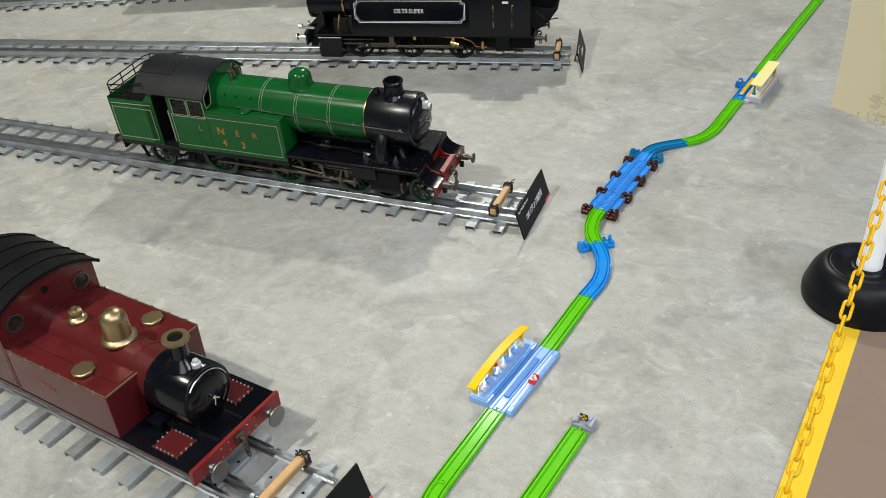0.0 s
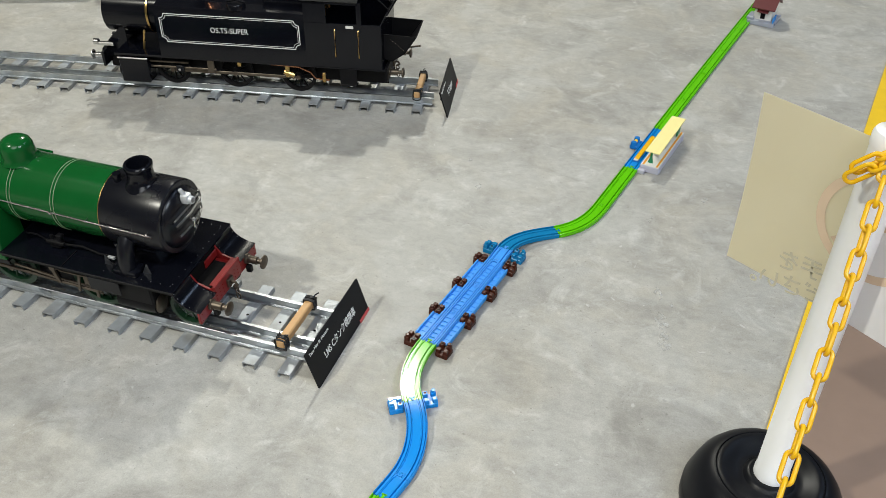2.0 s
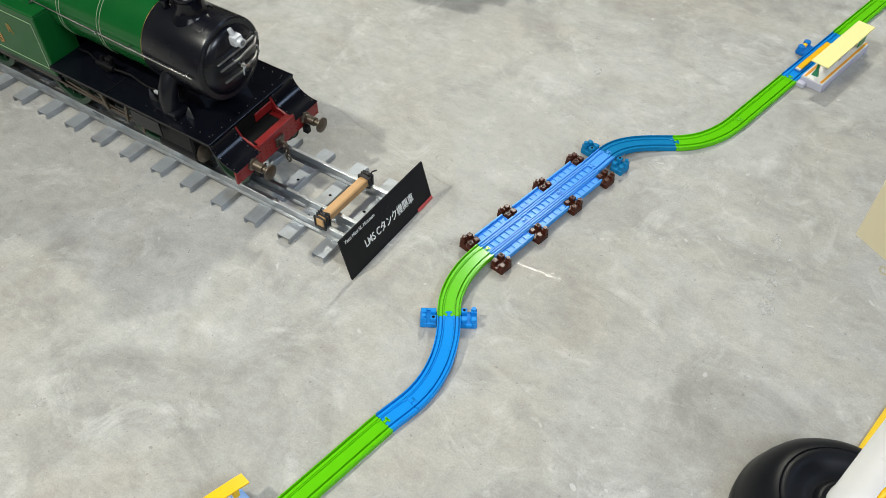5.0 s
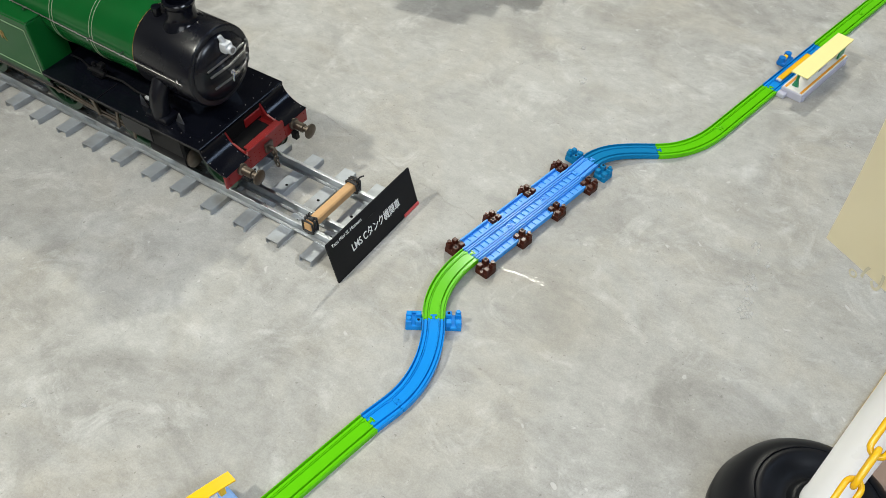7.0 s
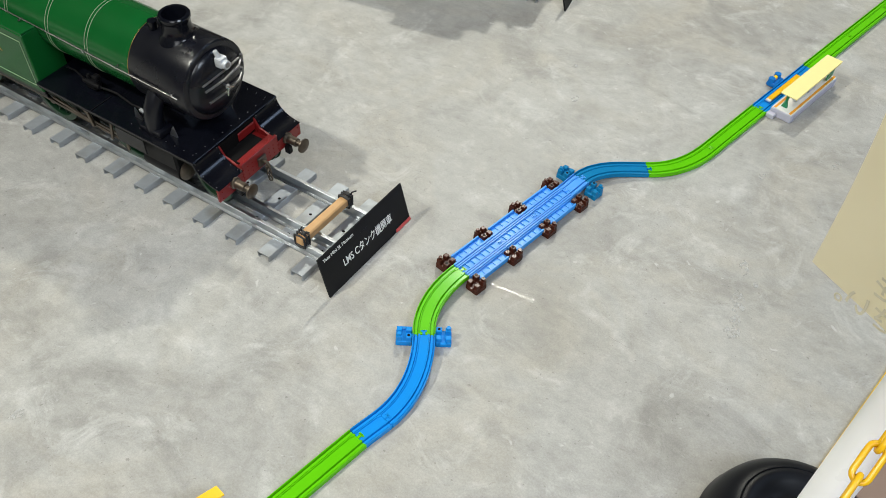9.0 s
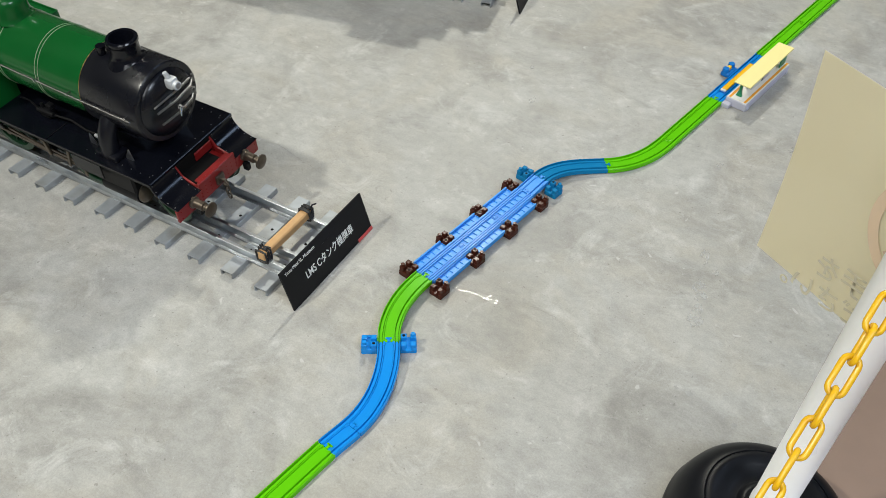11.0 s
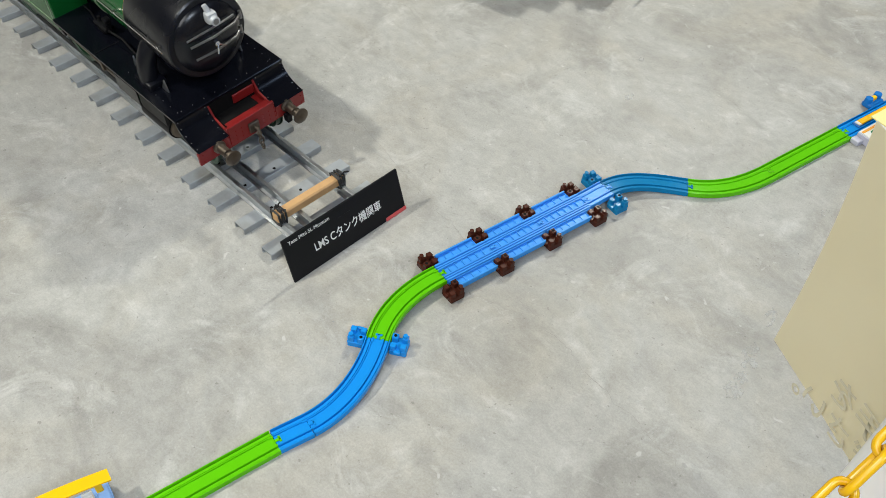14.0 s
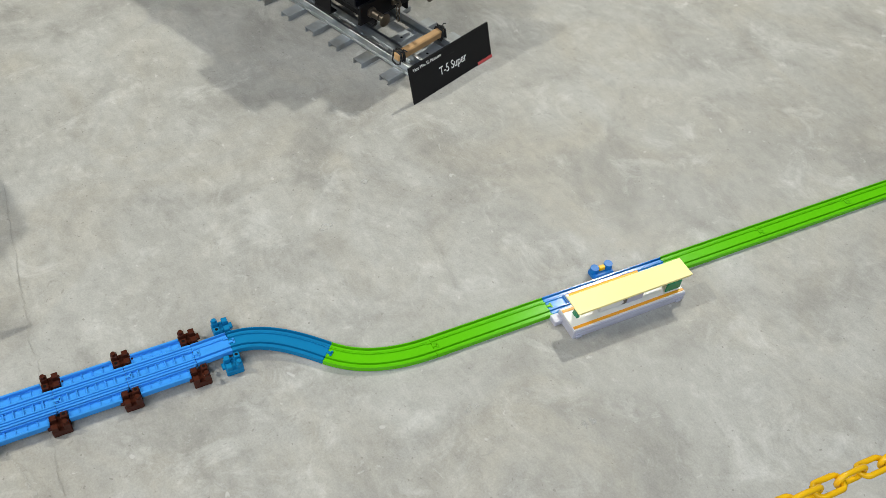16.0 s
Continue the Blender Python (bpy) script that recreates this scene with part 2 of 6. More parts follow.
def thin_glass():
    m = bpy.data.materials.new("dusty_thin_glass")
    m.use_nodes = True
    nt = m.node_tree
    tr, gl, mix = nt.nodes.new("ShaderNodeBsdfTransparent"), nt.nodes.new("ShaderNodeBsdfGlossy"), nt.nodes.new("ShaderNodeMixShader")
    tr.inputs["Color"].default_value = (0.50, 0.48, 0.45, 1)
    gl.inputs["Roughness"].default_value = 0.08
    mix.inputs[0].default_value = 0.04
    nt.links.new(tr.outputs[0], mix.inputs[1])
    nt.links.new(gl.outputs[0], mix.inputs[2])
    nt.links.new(mix.outputs[0], nt.nodes["Material Output"].inputs["Surface"])
    return m


CAB_GLASS = thin_glass()
DULL_GOLD = material("dulled_gold_letter", (0.22, 0.125, 0.026), 0.45, vary=0.3, scale=90)
FADED_GOLD = material("rubbed_gold_letter", (0.10, 0.16, 0.03), 0.45, vary=0.3, scale=90)
FADED_TITLE = material("faded_tank_title", (0.19, 0.055, 0.03), 0.5, vary=0.4, scale=200)
ROOF_GLOSS = material("polished_roof_black", (0.010, 0.011, 0.012), 0.34, vary=0.2, scale=30, spec=0.9, coat=0.4)
ROOF_BLACK = material("dusty_roof_black", (0.011, 0.0115, 0.014), 0.42, vary=0.25, scale=30, spec=0.3, stain=(0.022, 0.022, 0.023), stain_scale=11)


# ---- mesh helpers ----
def part(name, bm, mat, parent=None, label="", angle=35, m=None):
    me = bpy.data.meshes.new(name)
    bmesh.ops.recalc_face_normals(bm, faces=bm.faces)
    bm.to_mesh(me)
    bm.free()
    me.polygons.foreach_set("use_smooth", [True] * len(me.polygons))
    me.set_sharp_from_angle(angle=radians(angle))
    me.materials.append(mat)
    ob = new(name, me)
    if parent:
        ob.parent = parent
    if m is not None:
        ob.matrix_basis = m
    if label:
        ob["label"] = label
    return ob


def pieces(name, bm, mat, parent, label=""):
    """One part for each separate piece of a bmesh."""
    left, first = set(bm.verts), None
    while left:
        seed = next(v for v in bm.verts if v in left)
        isle, todo = {seed}, [seed]
        while todo:
            for edge in todo.pop().link_edges:
                for v in edge.verts:
                    if v not in isle:
                        isle.add(v)
                        todo.append(v)
        left -= isle
        sub = bmesh.new()
        twin = {v: sub.verts.new(v.co) for v in bm.verts if v in isle}
        for face in bm.faces:
            if face.verts[0] in isle:
                sub.faces.new([twin[v] for v in face.verts])
        ob = part(name, sub, mat, parent, label)
        first = first or ob
    bm.free()
    return first


def thing(name, m, label, category, group="", kind=""):
    ob = new(name)
    ob.empty_display_size = 0.02
    ob.matrix_world = m
    return tagged(ob, label, category, group, kind)


def B():
    return bmesh.new()


def box(bm, c, s, bev=0.0, rot=None, seg=1):
    m = Matrix.Translation(c) @ (rot.to_4x4() if rot else Matrix()) @ Matrix.Diagonal((*s, 1))
    vs = bmesh.ops.create_cube(bm, size=1, matrix=m)["verts"]
    if bev:
        es = list({e for v in vs for e in v.link_edges})
        bmesh.ops.bevel(bm, geom=es, offset=bev, segments=seg, affect="EDGES", profile=0.6)
    return bm


def cyl(bm, p0, p1, r0, r1=None, seg=16, caps=True):
    p0, p1 = Vector(p0), Vector(p1)
    d = p1 - p0
    m = Matrix.Translation((p0 + p1) / 2) @ d.to_track_quat("Z", "Y").to_matrix().to_4x4()
    bmesh.ops.create_cone(bm, cap_ends=caps, segments=seg, radius1=r0, radius2=r0 if r1 is None else r1, depth=d.length, matrix=m)
    return bm


def lathe(bm, prof, m=Matrix(), seg=24):
    rings = []
    for r, z in prof:
        if r < 1e-5:
            rings.append([bm.verts.new(m @ Vector((0, 0, z)))])
        else:
            rings.append([bm.verts.new(m @ Vector((r * math.cos(2 * math.pi * i / seg), r * math.sin(2 * math.pi * i / seg), z))) for i in range(seg)])
    for a, b in zip(rings, rings[1:]):
        for i in range(seg):
            j = (i + 1) % seg
            q = [a[i % len(a)], a[j % len(a)], b[j % len(b)], b[i % len(b)]]
            q = list(dict.fromkeys(q))
            if len(q) > 2:
                bm.faces.new(q)
    return bm


def sweep(bm, section, pts, closed_path=False, up=(0, 0, 1), caps=True):
    """A closed section of (right, up) points drawn along a line of points."""
    n = len(pts)
    pts = [Vector(p) for p in pts]
    rings = []
    for i, p in enumerate(pts):
        if closed_path:
            t = pts[(i + 1) % n] - pts[i - 1]
        else:
            t = pts[min(i + 1, n - 1)] - pts[max(i - 1, 0)]
        t.normalize()
        side = t.cross(Vector(up))
        side = side.normalized() if side.length > 1e-4 else Vector((1, 0, 0))
        top = side.cross(t)
        rings.append([bm.verts.new(p + side * u + top * v) for u, v in section])
    k = len(section)
    for i in range(n if closed_path else n - 1):
        a, b = rings[i], rings[(i + 1) % n]
        for j in range(k):
            bm.faces.new((a[j], a[(j + 1) % k], b[(j + 1) % k], b[j]))
    if caps and not closed_path:
        bm.faces.new(rings[0])
        bm.faces.new(rings[-1])
    return bm


def tube(bm, pts, r, seg=8, closed_path=False, up=(0, 0, 1)):
    return sweep(bm, [(r * math.cos(2 * math.pi * i / seg), r * math.sin(2 * math.pi * i / seg)) for i in range(seg)], pts, closed_path, up)


def prism(bm, pts, y0, y1):
    """A polygon of (x, z) points drawn out from y0 to y1."""
    a = [bm.verts.new((x, y0, z)) for x, z in pts]
    b = [bm.verts.new((x, y1, z)) for x, z in pts]
    bm.faces.new(a), bm.faces.new(b)
    for i in range(len(pts)):
        j = (i + 1) % len(pts)
        bm.faces.new((a[i], a[j], b[j], b[i]))
    return bm


def prism_x(bm, pts, x0, x1):
    """A polygon of (y, z) points drawn out from x0 to x1."""
    a = [bm.verts.new((x0, y, z)) for y, z in pts]
    b = [bm.verts.new((x1, y, z)) for y, z in pts]
    bm.faces.new(a), bm.faces.new(b)
    for i in range(len(pts)):
        j = (i + 1) % len(pts)
        bm.faces.new((a[i], a[j], b[j], b[i]))
    return bm


def lettering(name, text, size, mat, parent, m, depth=0.0003, align="CENTER", label="", weight=0.0):
    cu = bpy.data.curves.new(name, "FONT")
    cu.body, cu.size, cu.extrude, cu.align_x, cu.align_y = text, size, depth, align, "CENTER"
    cu.offset = weight
    tmp = new("lettering_draft", cu)
    me = bpy.data.meshes.new_from_object(tmp.evaluated_get(bpy.context.evaluated_depsgraph_get()))
    bpy.data.objects.remove(tmp)
    me.name = name
    me.materials.clear()
    me.materials.append(mat)
    ob = new(name, me)
    ob.parent, ob.matrix_basis = parent, m
    if label:
        ob["label"] = label
    return ob


def bend(p0, h0, p1, h1, n=13, pull=0.352):
    """A smooth line between two places (x, y, z) with headings in degrees to the right of +y."""
    a, d = Vector(p0), Vector(p1)
    k = (d - a).length * pull
    b = a + k * Vector((math.sin(radians(h0)), math.cos(radians(h0)), 0))
    c = d - k * Vector((math.sin(radians(h1)), math.cos(radians(h1)), 0))
    out = []
    for i in range(n):
        t = i / (n - 1)
        out.append(a * (1 - t) ** 3 + b * 3 * t * (1 - t) ** 2 + c * 3 * t * t * (1 - t) + d * t ** 3)
    return out


# ---- the hall ----
bm = B()
bmesh.ops.create_grid(bm, x_segments=2, y_segments=2, size=1, matrix=pose(-1, 3, 0) @ Matrix.Diagonal((9, 9, 1, 1)))
floor = tagged(part("floor", bm, CONCRETE), "grey trowelled concrete floor with pale scuffs and cracks", "floor", kind="structure")
# Walls and ceiling stay unseen; their greys set bounce light and dark reflections.
for nm, c, s in (("wall_north", (-1, 12.1, 2.9), (18.4, 0.2, 5.8)), ("wall_south", (-1, -6.1, 2.9), (18.4, 0.2, 5.8)), ("wall_west", (-10.1, 3, 2.9), (0.2, 18, 5.8)), ("wall_east", (8.1, 3, 2.9), (0.2, 18, 5.8))):
    tagged(part(nm, box(B(), c, s), UNSEEN_WALL), "unseen grey wall closing the hall, added to tune bounce light", "wall", kind="structure")
tagged(part("ceiling", box(B(), (-1, 3, 5.9), (18.4, 18.4, 0.2)), UNSEEN_CEILING), "unseen dark ceiling over the hall, added to darken reflections", "ceiling", kind="structure")

TAPE_DIR = Vector((math.sin(radians(10.2)), math.cos(radians(10.2)), 0))
TAPE_SIDE = Vector((TAPE_DIR.y, -TAPE_DIR.x, 0))
T0 = Vector((0.2315, 1.69, 0))


def strip(bm, a, b, lo, hi, z0, z1):
    q = [T0 + TAPE_DIR * s + TAPE_SIDE * o for s, o in ((a, lo), (a, hi), (b, hi), (b, lo))]
    low, top = [bm.verts.new(p + Vector((0, 0, z0))) for p in q], [bm.verts.new(p + Vector((0, 0, z1))) for p in q]
    bm.faces.new(top), bm.faces.new(low)
    for i in range(4):
        bm.faces.new((low[i], low[(i + 1) % 4], top[(i + 1) % 4], top[i]))
    return bm


tagged(part("visitor_floor", strip(B(), -7.2, 8.4, 0.032, 5.6, 0.0005, 0.004), BROWN_FLOOR), "matt brown sheet flooring of the visitor walkway", "floor", kind="structure")
tagged(part("floor_tape", strip(B(), -7.2, 8.4, -0.015, 0.032, 0.0006, 0.0046), YELLOW_TAPE), "worn yellow marking tape stuck along the floor edge", "tape", kind="structure")


def ribbon(bm, pts, w, z=0.0012):
    prev = None
    for i, (x, y) in enumerate(pts):
        a, b = pts[max(i - 1, 0)], pts[min(i + 1, len(pts) - 1)]
        d = Vector((b[0] - a[0], b[1] - a[1], 0)).normalized()
        s = Vector((-d.y, d.x, 0)) * w * random.uniform(0.25, 0.75)
        cur = [bm.verts.new(Vector((x, y, z)) + s), bm.verts.new(Vector((x, y, z)) - s)]
        if prev:
            bm.faces.new((prev[0], prev[1], cur[1], cur[0]))
        prev = cur


def wander(a, b, n, amount):
    out, off = [], 0.0
    dx, dy = b[0] - a[0], b[1] - a[1]
    ln = math.hypot(dx, dy)
    for i in range(n + 1):
        t = i / n
        off = off * 0.8 + random.uniform(-amount, amount)
        e = off * math.sin(math.pi * t)
        out.append((a[0] + dx * t - dy / ln * e, a[1] + dy * t + dx / ln * e))
    return out


bm = B()
line = [(-0.86, 2.20), (-0.618, 2.145), (-0.55, 2.132), (-0.488, 2.117), (-0.426, 2.107), (-0.328, 2.086), (-0.233, 2.071), (-0.172, 2.060), (-0.109, 2.042), (0.0, 2.031), (0.056, 2.017), (0.108, 2.007), (0.158, 1.998), (0.209, 1.986), (0.24, 1.984)]
for a, b in zip(line, line[1:]):
    ribbon(bm, wander(a, b, 14, 0.0042), 0.00055)
tagged(part("floor_crack", bm, CRACK, floor), "thin dark hairline crack")
bm = B()
for k in range(15):
    t = k / 14
    x, y = -0.325 + 0.068 * t + random.uniform(-0.001, 0.001), 2.030 + 0.008 * t + random.uniform(-0.0016, 0.0016)
    ln = random.uniform(0.0016, 0.0034)
    ribbon(bm, [(x - ln / 2, y - 0.0012 * (k % 2)), (x, y), (x + ln / 2, y + 0.0010 * (k % 3 - 1))], random.uniform(0.0010, 0.0019), 0.001)
for k in range(6):
    x, y = -0.262 + random.uniform(-0.012, 0.012), 2.0375 + random.uniform(-0.005, 0.005)
    ribbon(bm, [(x, y), (x + 0.005, y + random.uniform(-0.004, 0.004))], 0.0018, 0.0013)
part("glue_streak", bm, CHALK, floor, "shiny pale dried glue streak")
dark, pale = B(), B()
for k in range(520):
    x, y = random.uniform(-2.6, 0.25), random.uniform(0.9, 4.6)
    if x > 0.17 + (y - 1.7) * 0.18:
        continue
    a, ln, cur = random.uniform(0, math.pi), random.uniform(0.003, 0.011) * random.choice((0.5, 1, 1, 1.8)), random.uniform(-1.2, 1.2)
    pts = []
    for i in range(5):
        pts.append((x, y))
        x, y, a = x + ln / 4 * math.cos(a), y + ln / 4 * math.sin(a), a + cur / 4
    ribbon(dark if k % 3 else pale, pts, random.uniform(0.0004, 0.0011), 0.0006)
for sx, sy, r in ((0.111, 2.020, 0.008), (0.089, 2.021, 0.005), (0.191, 1.998, 0.006), (0.229, 2.101, 0.002), (0.239, 2.078, 0.0015), (0.239, 2.059, 0.0022), (-0.21, 1.52, 0.002), (-0.6, 1.60, 0.002), (0.05, 1.72, 0.0018), (-1.9, 2.45, 0.004)):
    vs = [dark.verts.new((sx + r * random.uniform(0.5, 1.1) * math.cos(t), sy + r * random.uniform(0.5, 1.1) * math.sin(t), 0.0007)) for t in np.linspace(0, 2 * math.pi, 12, endpoint=False)]
    dark.faces.new(vs)
for k, (sx, sy, r) in enumerate(((0.052, 2.257, 0.018), (0.060, 2.238, 0.014), (0.069, 2.183, 0.020), (0.066, 2.205, 0.014), (0.034, 2.346, 0.012), (0.068, 2.309, 0.007), (0.041, 2.330, 0.008), (-0.46, 2.63, 0.010), (-0.52, 2.75, 0.008), (-0.02, 2.62, 0.009), (-0.78, 1.38, 0.011), (0.10, 2.75, 0.012))):
    ph = random.uniform(0, 6)
    vs = [pale.verts.new((sx + 0.7 * r * (1 + 0.22 * math.sin(3 * t + ph) + 0.12 * math.sin(5 * t + 2 * ph)) * math.cos(t), sy + 1.2 * r * (1 + 0.22 * math.sin(2 * t + ph) + 0.12 * math.sin(7 * t)) * math.sin(t), 0.0007 + 0.00004 * k)) for t in np.linspace(0, 2 * math.pi, 40, endpoint=False)]
    pale.faces.new(vs)
tagged(part("scuff_mark", dark, SCUFF_DARK, floor), "thin grey scuff marks", kind="stuff")
tagged(part("pale_scratch", pale, SCUFF_PALE, floor), "thin pale scratches", kind="stuff")

# ---- tracks of the large models ----
LINES = {  # near end of the first sleeper, turn of the track, sleepers
    "middle": ((-0.616, 1.844), 0.0, 44),
    "dark": ((-0.748, 2.948), 11.0, 44),
    "far": ((-1.070, 4.005), 21.6, 36),
    "front": ((-0.711, 0.771), -10.1, 30),
}


def sleeper_mesh():
    bm = B()
    w, hgt, t, lip = 0.0138, 0.0125, 0.0020, 0.004
    sec = [(-w, 0), (-w, hgt - 0.001), (-w + 0.001, hgt), (w - 0.001, hgt), (w, hgt - 0.001), (w, 0), (w - lip, 0), (w - lip, t), (w - t, t), (w - t, hgt - t), (-w + t, hgt - t), (-w + t, t), (-w + lip, t), (-w + lip, 0)]
    sweep(bm, sec, [(0, -0.002, 0), (0, 0.231, 0)])
    return bm


# Raised near-black disc; the hole's shade is its colour.
def hole_mesh():
    return cyl(B(), (0, 0, 0.0122), (0, 0, 0.0127), 0.0030, seg=10)


def rail_section():
    f, w, hd, z0, z1 = 0.0065, 0.0016, 0.0036, 0.0125, 0.0335
    return [(-f, z0), (-f, z0 + 0.002), (-w, z0 + 0.0035), (-w, z1 - 0.0045), (-hd, z1 - 0.0035), (-hd, z1 - 0.0005), (-hd + 0.0006, z1), (hd - 0.0006, z1), (hd, z1 - 0.0005), (hd, z1 - 0.0035), (w, z1 - 0.0045), (w, z0 + 0.0035), (f, z0 + 0.002), (f, z0)]


SLEEPER, HOLE = None, None
for nm, (near, turn, count) in LINES.items():
    base = thing("model_railway_track", pose(near[0], near[1], 0, 0, 0, turn), "galvanised steel three-rail model track on channel sleepers", "track", "model railway tracks")
    for k in range(count):
        x = -k * 0.078 + random.uniform(-0.002, 0.002)
        if SLEEPER is None:
            SLEEPER = part("sleeper", sleeper_mesh(), SLEEPER_STEEL, base)
            SLEEPER.matrix_basis = pose(x, 0, 0)
        else:
            ob = new("sleeper", SLEEPER.data)
            ob.parent = base
            ob.matrix_basis = pose(x, (-0.016 if nm == "front" else 0) + random.uniform(-0.002, 0.002), 0, 0, 0, random.uniform(-0.6, 0.6))
        for y in (0.066, 0.13) if k < 14 else ():
            spot = pose(x + 0.003, y, 0)
            if HOLE is None:
                HOLE = part("bolt_hole", hole_mesh(), DARK_HOLE, base, m=spot)
            else:
                ob = new("bolt_hole", HOLE.data)
                ob.parent, ob.matrix_basis = base, spot
    for y in (0.048, 0.084, 0.177):
        part("rail", sweep(B(), rail_section(), [(0.042, y, 0), (-count * 0.078 + 0.03, y, 0)]), STEEL, base)
    for k in (8, 20, 32):
        if k < count:
            for y in (0.048, 0.084, 0.177):
                bm = B()
                for sd in (-1, 1):
                    box(bm, (-k * 0.078 + 0.035, y + sd * 0.003, 0.0245), (0.03, 0.002, 0.006))
                part("fishplate", bm, STEEL, base)
    wx = {"dark": -0.004, "front": -0.028}.get(nm, -0.027)
    bm = B()
    box(bm, (wx, 0.113, 0.0428), (0.0175, 0.147, 0.0185), 0.0025)
    stop = thing("wooden_stop", pose(near[0], near[1], 0, 0, 0, turn), "pale wooden stop block strapped across the rails", "wooden block", "stop blocks")
    part("block", bm, WOOD, stop)
    for y in (0.048, 0.177):
        bm = B()
        for k in range(4):
            dy, tip = (k - 1.5) * 0.0040 + random.uniform(-0.001, 0.001), random.uniform(-0.004, 0.004)
            ring = [(0.0112, 0.0), (0.0104, 0.0125), (0.0, 0.0145), (-0.0104, 0.0125), (-0.0112, 0.0), (-0.0106, -0.012), (0.0, -0.015), (0.0106, -0.012)]
            tube(bm, [(wx + px + random.uniform(-0.0008, 0.0008), y + dy + tip * pz / 0.015, 0.0412 + pz + random.uniform(-0.0006, 0.0006)) for px, pz in ring], 0.0019, 6, True, up=(0, 1, 0))
        for k in range(3):
            sx, sy = random.uniform(-0.009, 0.009), random.uniform(-0.006, 0.006)
            tube(bm, [(wx + sx, y + sy, 0.055), (wx + sx * 1.3, y + sy * 1.2, 0.061), (wx + sx * 1.9 + 0.003, y + sy * 2.0, 0.0605 + random.uniform(-0.004, 0.006))], 0.0015, 6)
        box(bm, (wx + 0.004, y, 0.0575), (0.009, 0.007, 0.005), 0.0014)
        part("strap", bm, BLACK_BAND, stop, "black cable tie")


# ---- name boards ----
def name_board(near, turn, title, title_size, x=0.076, y=0.118):
    base = thing("name_board", pose(near[0], near[1], 0, 0, 0, turn) @ pose(x, y, 0, 0, 0, 90), "black name board with white lettering leaning before a track", "sign", "name boards")
    lean = pose(0, 0, 0, 90 - 17, 0, 0)
    board = part("board", box(B(), (0, 0.041, -0.002), (0.246, 0.082, 0.004), 0.0006), SIGN_BLACK, base, m=lean)
    part("red_bar", box(B(), (0.1, 0.0036, 0.0006), (0.046, 0.0066, 0.0012)), SIGN_RED, board, "red printed bar")
    lettering("title", title, title_size, SIGN_WHITE, board, pose(0.002, 0.037, 0.0004) @ Matrix.Diagonal((0.8, 1, 1, 1)), weight=0.00010)
    lettering("heading", "Yazu Mini SL Museum", 0.0095, SIGN_WHITE, board, pose(-0.113, 0.072, 0.0004), align="LEFT")
    part("easel_leg", prism_x(B(), [(0.018, 0.060), (0.036, 0.0), (0.039, 0.0), (0.021, 0.060)], -0.012, 0.012), SIGN_BLACK, base)
    return base


name_board(LINES["middle"][0], 0.0, "LMS Cタンク機関車", 0.0208)
name_board(LINES["dark"][0], 11.0, "T-5 Super", 0.0260, 0.096)
name_board(LINES["far"][0], 21.6, "■■■■■■", 0.018)
name_board(LINES["front"][0], -10.1, "■■■■■■", 0.018, 0.116, 0.068)


# ---- toy railway ----
def toy_section():
    half = [(0.019, 0.0), (0.019, 0.0092), (0.0186, 0.0096), (0.0174, 0.0096), (0.0171, 0.0030), (0.0157, 0.0030), (0.0154, 0.0064), (0.0113, 0.0064), (0.0110, 0.0030), (0.0097, 0.0030), (0.0094, 0.0086), (0.0081, 0.0086), (0.0077, 0.0064)]
    pts = half + [(-u, z) for u, z in reversed(half)]
    return pts


def connector(bm, p, h, z, sign=1):
    """The key-shaped tongue at the end of a piece of toy track."""
    r = Euler((0, 0, -radians(h))).to_matrix()
    q = lambda u, v: Vector(p) + r @ Vector((u, v * sign, 0))  # noqa: E731
    zz = Vector((0, 0, z + 0.0076))
    box(bm, q(0, 0.004) + zz, (0.0045, 0.009, 0.0016), 0.0004, rot=r)
    box(bm, q(0, 0.0075) + zz, (0.0105, 0.0034, 0.0016), 0.0006, rot=r)
    for u in (-0.0075, 0.0075):
        box(bm, q(u, -0.003) + zz, (0.0022, 0.008, 0.0014), 0.0003, rot=r)


def toy_piece(name, mat, label, p0, h0, p1, h1, n=13, ends=(1, 0)):
    pts = bend(p0, h0, p1, h1, n)
    o = pts[len(pts) // 2].copy()
    o.z = 0
    a, b = (pts[1] - pts[0]).normalized() * 0.0004, (pts[-1] - pts[-2]).normalized() * 0.0004
    pts[0], pts[-1] = pts[0] + a, pts[-1] - b
    base = thing(name, Matrix.Translation(o), label, "toy track", "toy railway track")
    part("rail_bed", sweep(B(), toy_section(), [p - o for p in pts]), mat, base, angle=30)
    bm = B()
    if ends[0]:
        connector(bm, pts[-1] - o, h1, 0.0)
    if ends[1]:
        connector(bm, pts[0] - o, h0, 0.0, -1)
    if ends[0] or ends[1]:
        part("connector", bm, mat, base)
    return base


def ahead(p, h, d):
    return (p[0] + d * math.sin(radians(h)), p[1] + d * math.cos(radians(h)), p[2])


RISE = 0.0115
G0, J1 = (-0.331, 1.637, 0), (-0.3185, 1.687, 0.001)
G1, G2 = (-0.3553, 1.852, RISE), (-0.3812, 2.0115, RISE)
B1, G3 = (-0.3185, 2.368, RISE), (-0.2243, 2.488, 0.002)
K1, G4 = (-0.1424, 2.634, 0), (-0.101, 2.843, 0)
G5 = (-0.0545, 3.083, 0)
Y2, Y1 = (-0.3685, 1.428, 0), (-0.4150, 1.2135, 0)
GREEN = "lime green plastic toy track piece on the floor"
toy_piece("toy_track_straight", GREEN_TOY, GREEN, Y2, 10.5, G0, 10.5, 5)
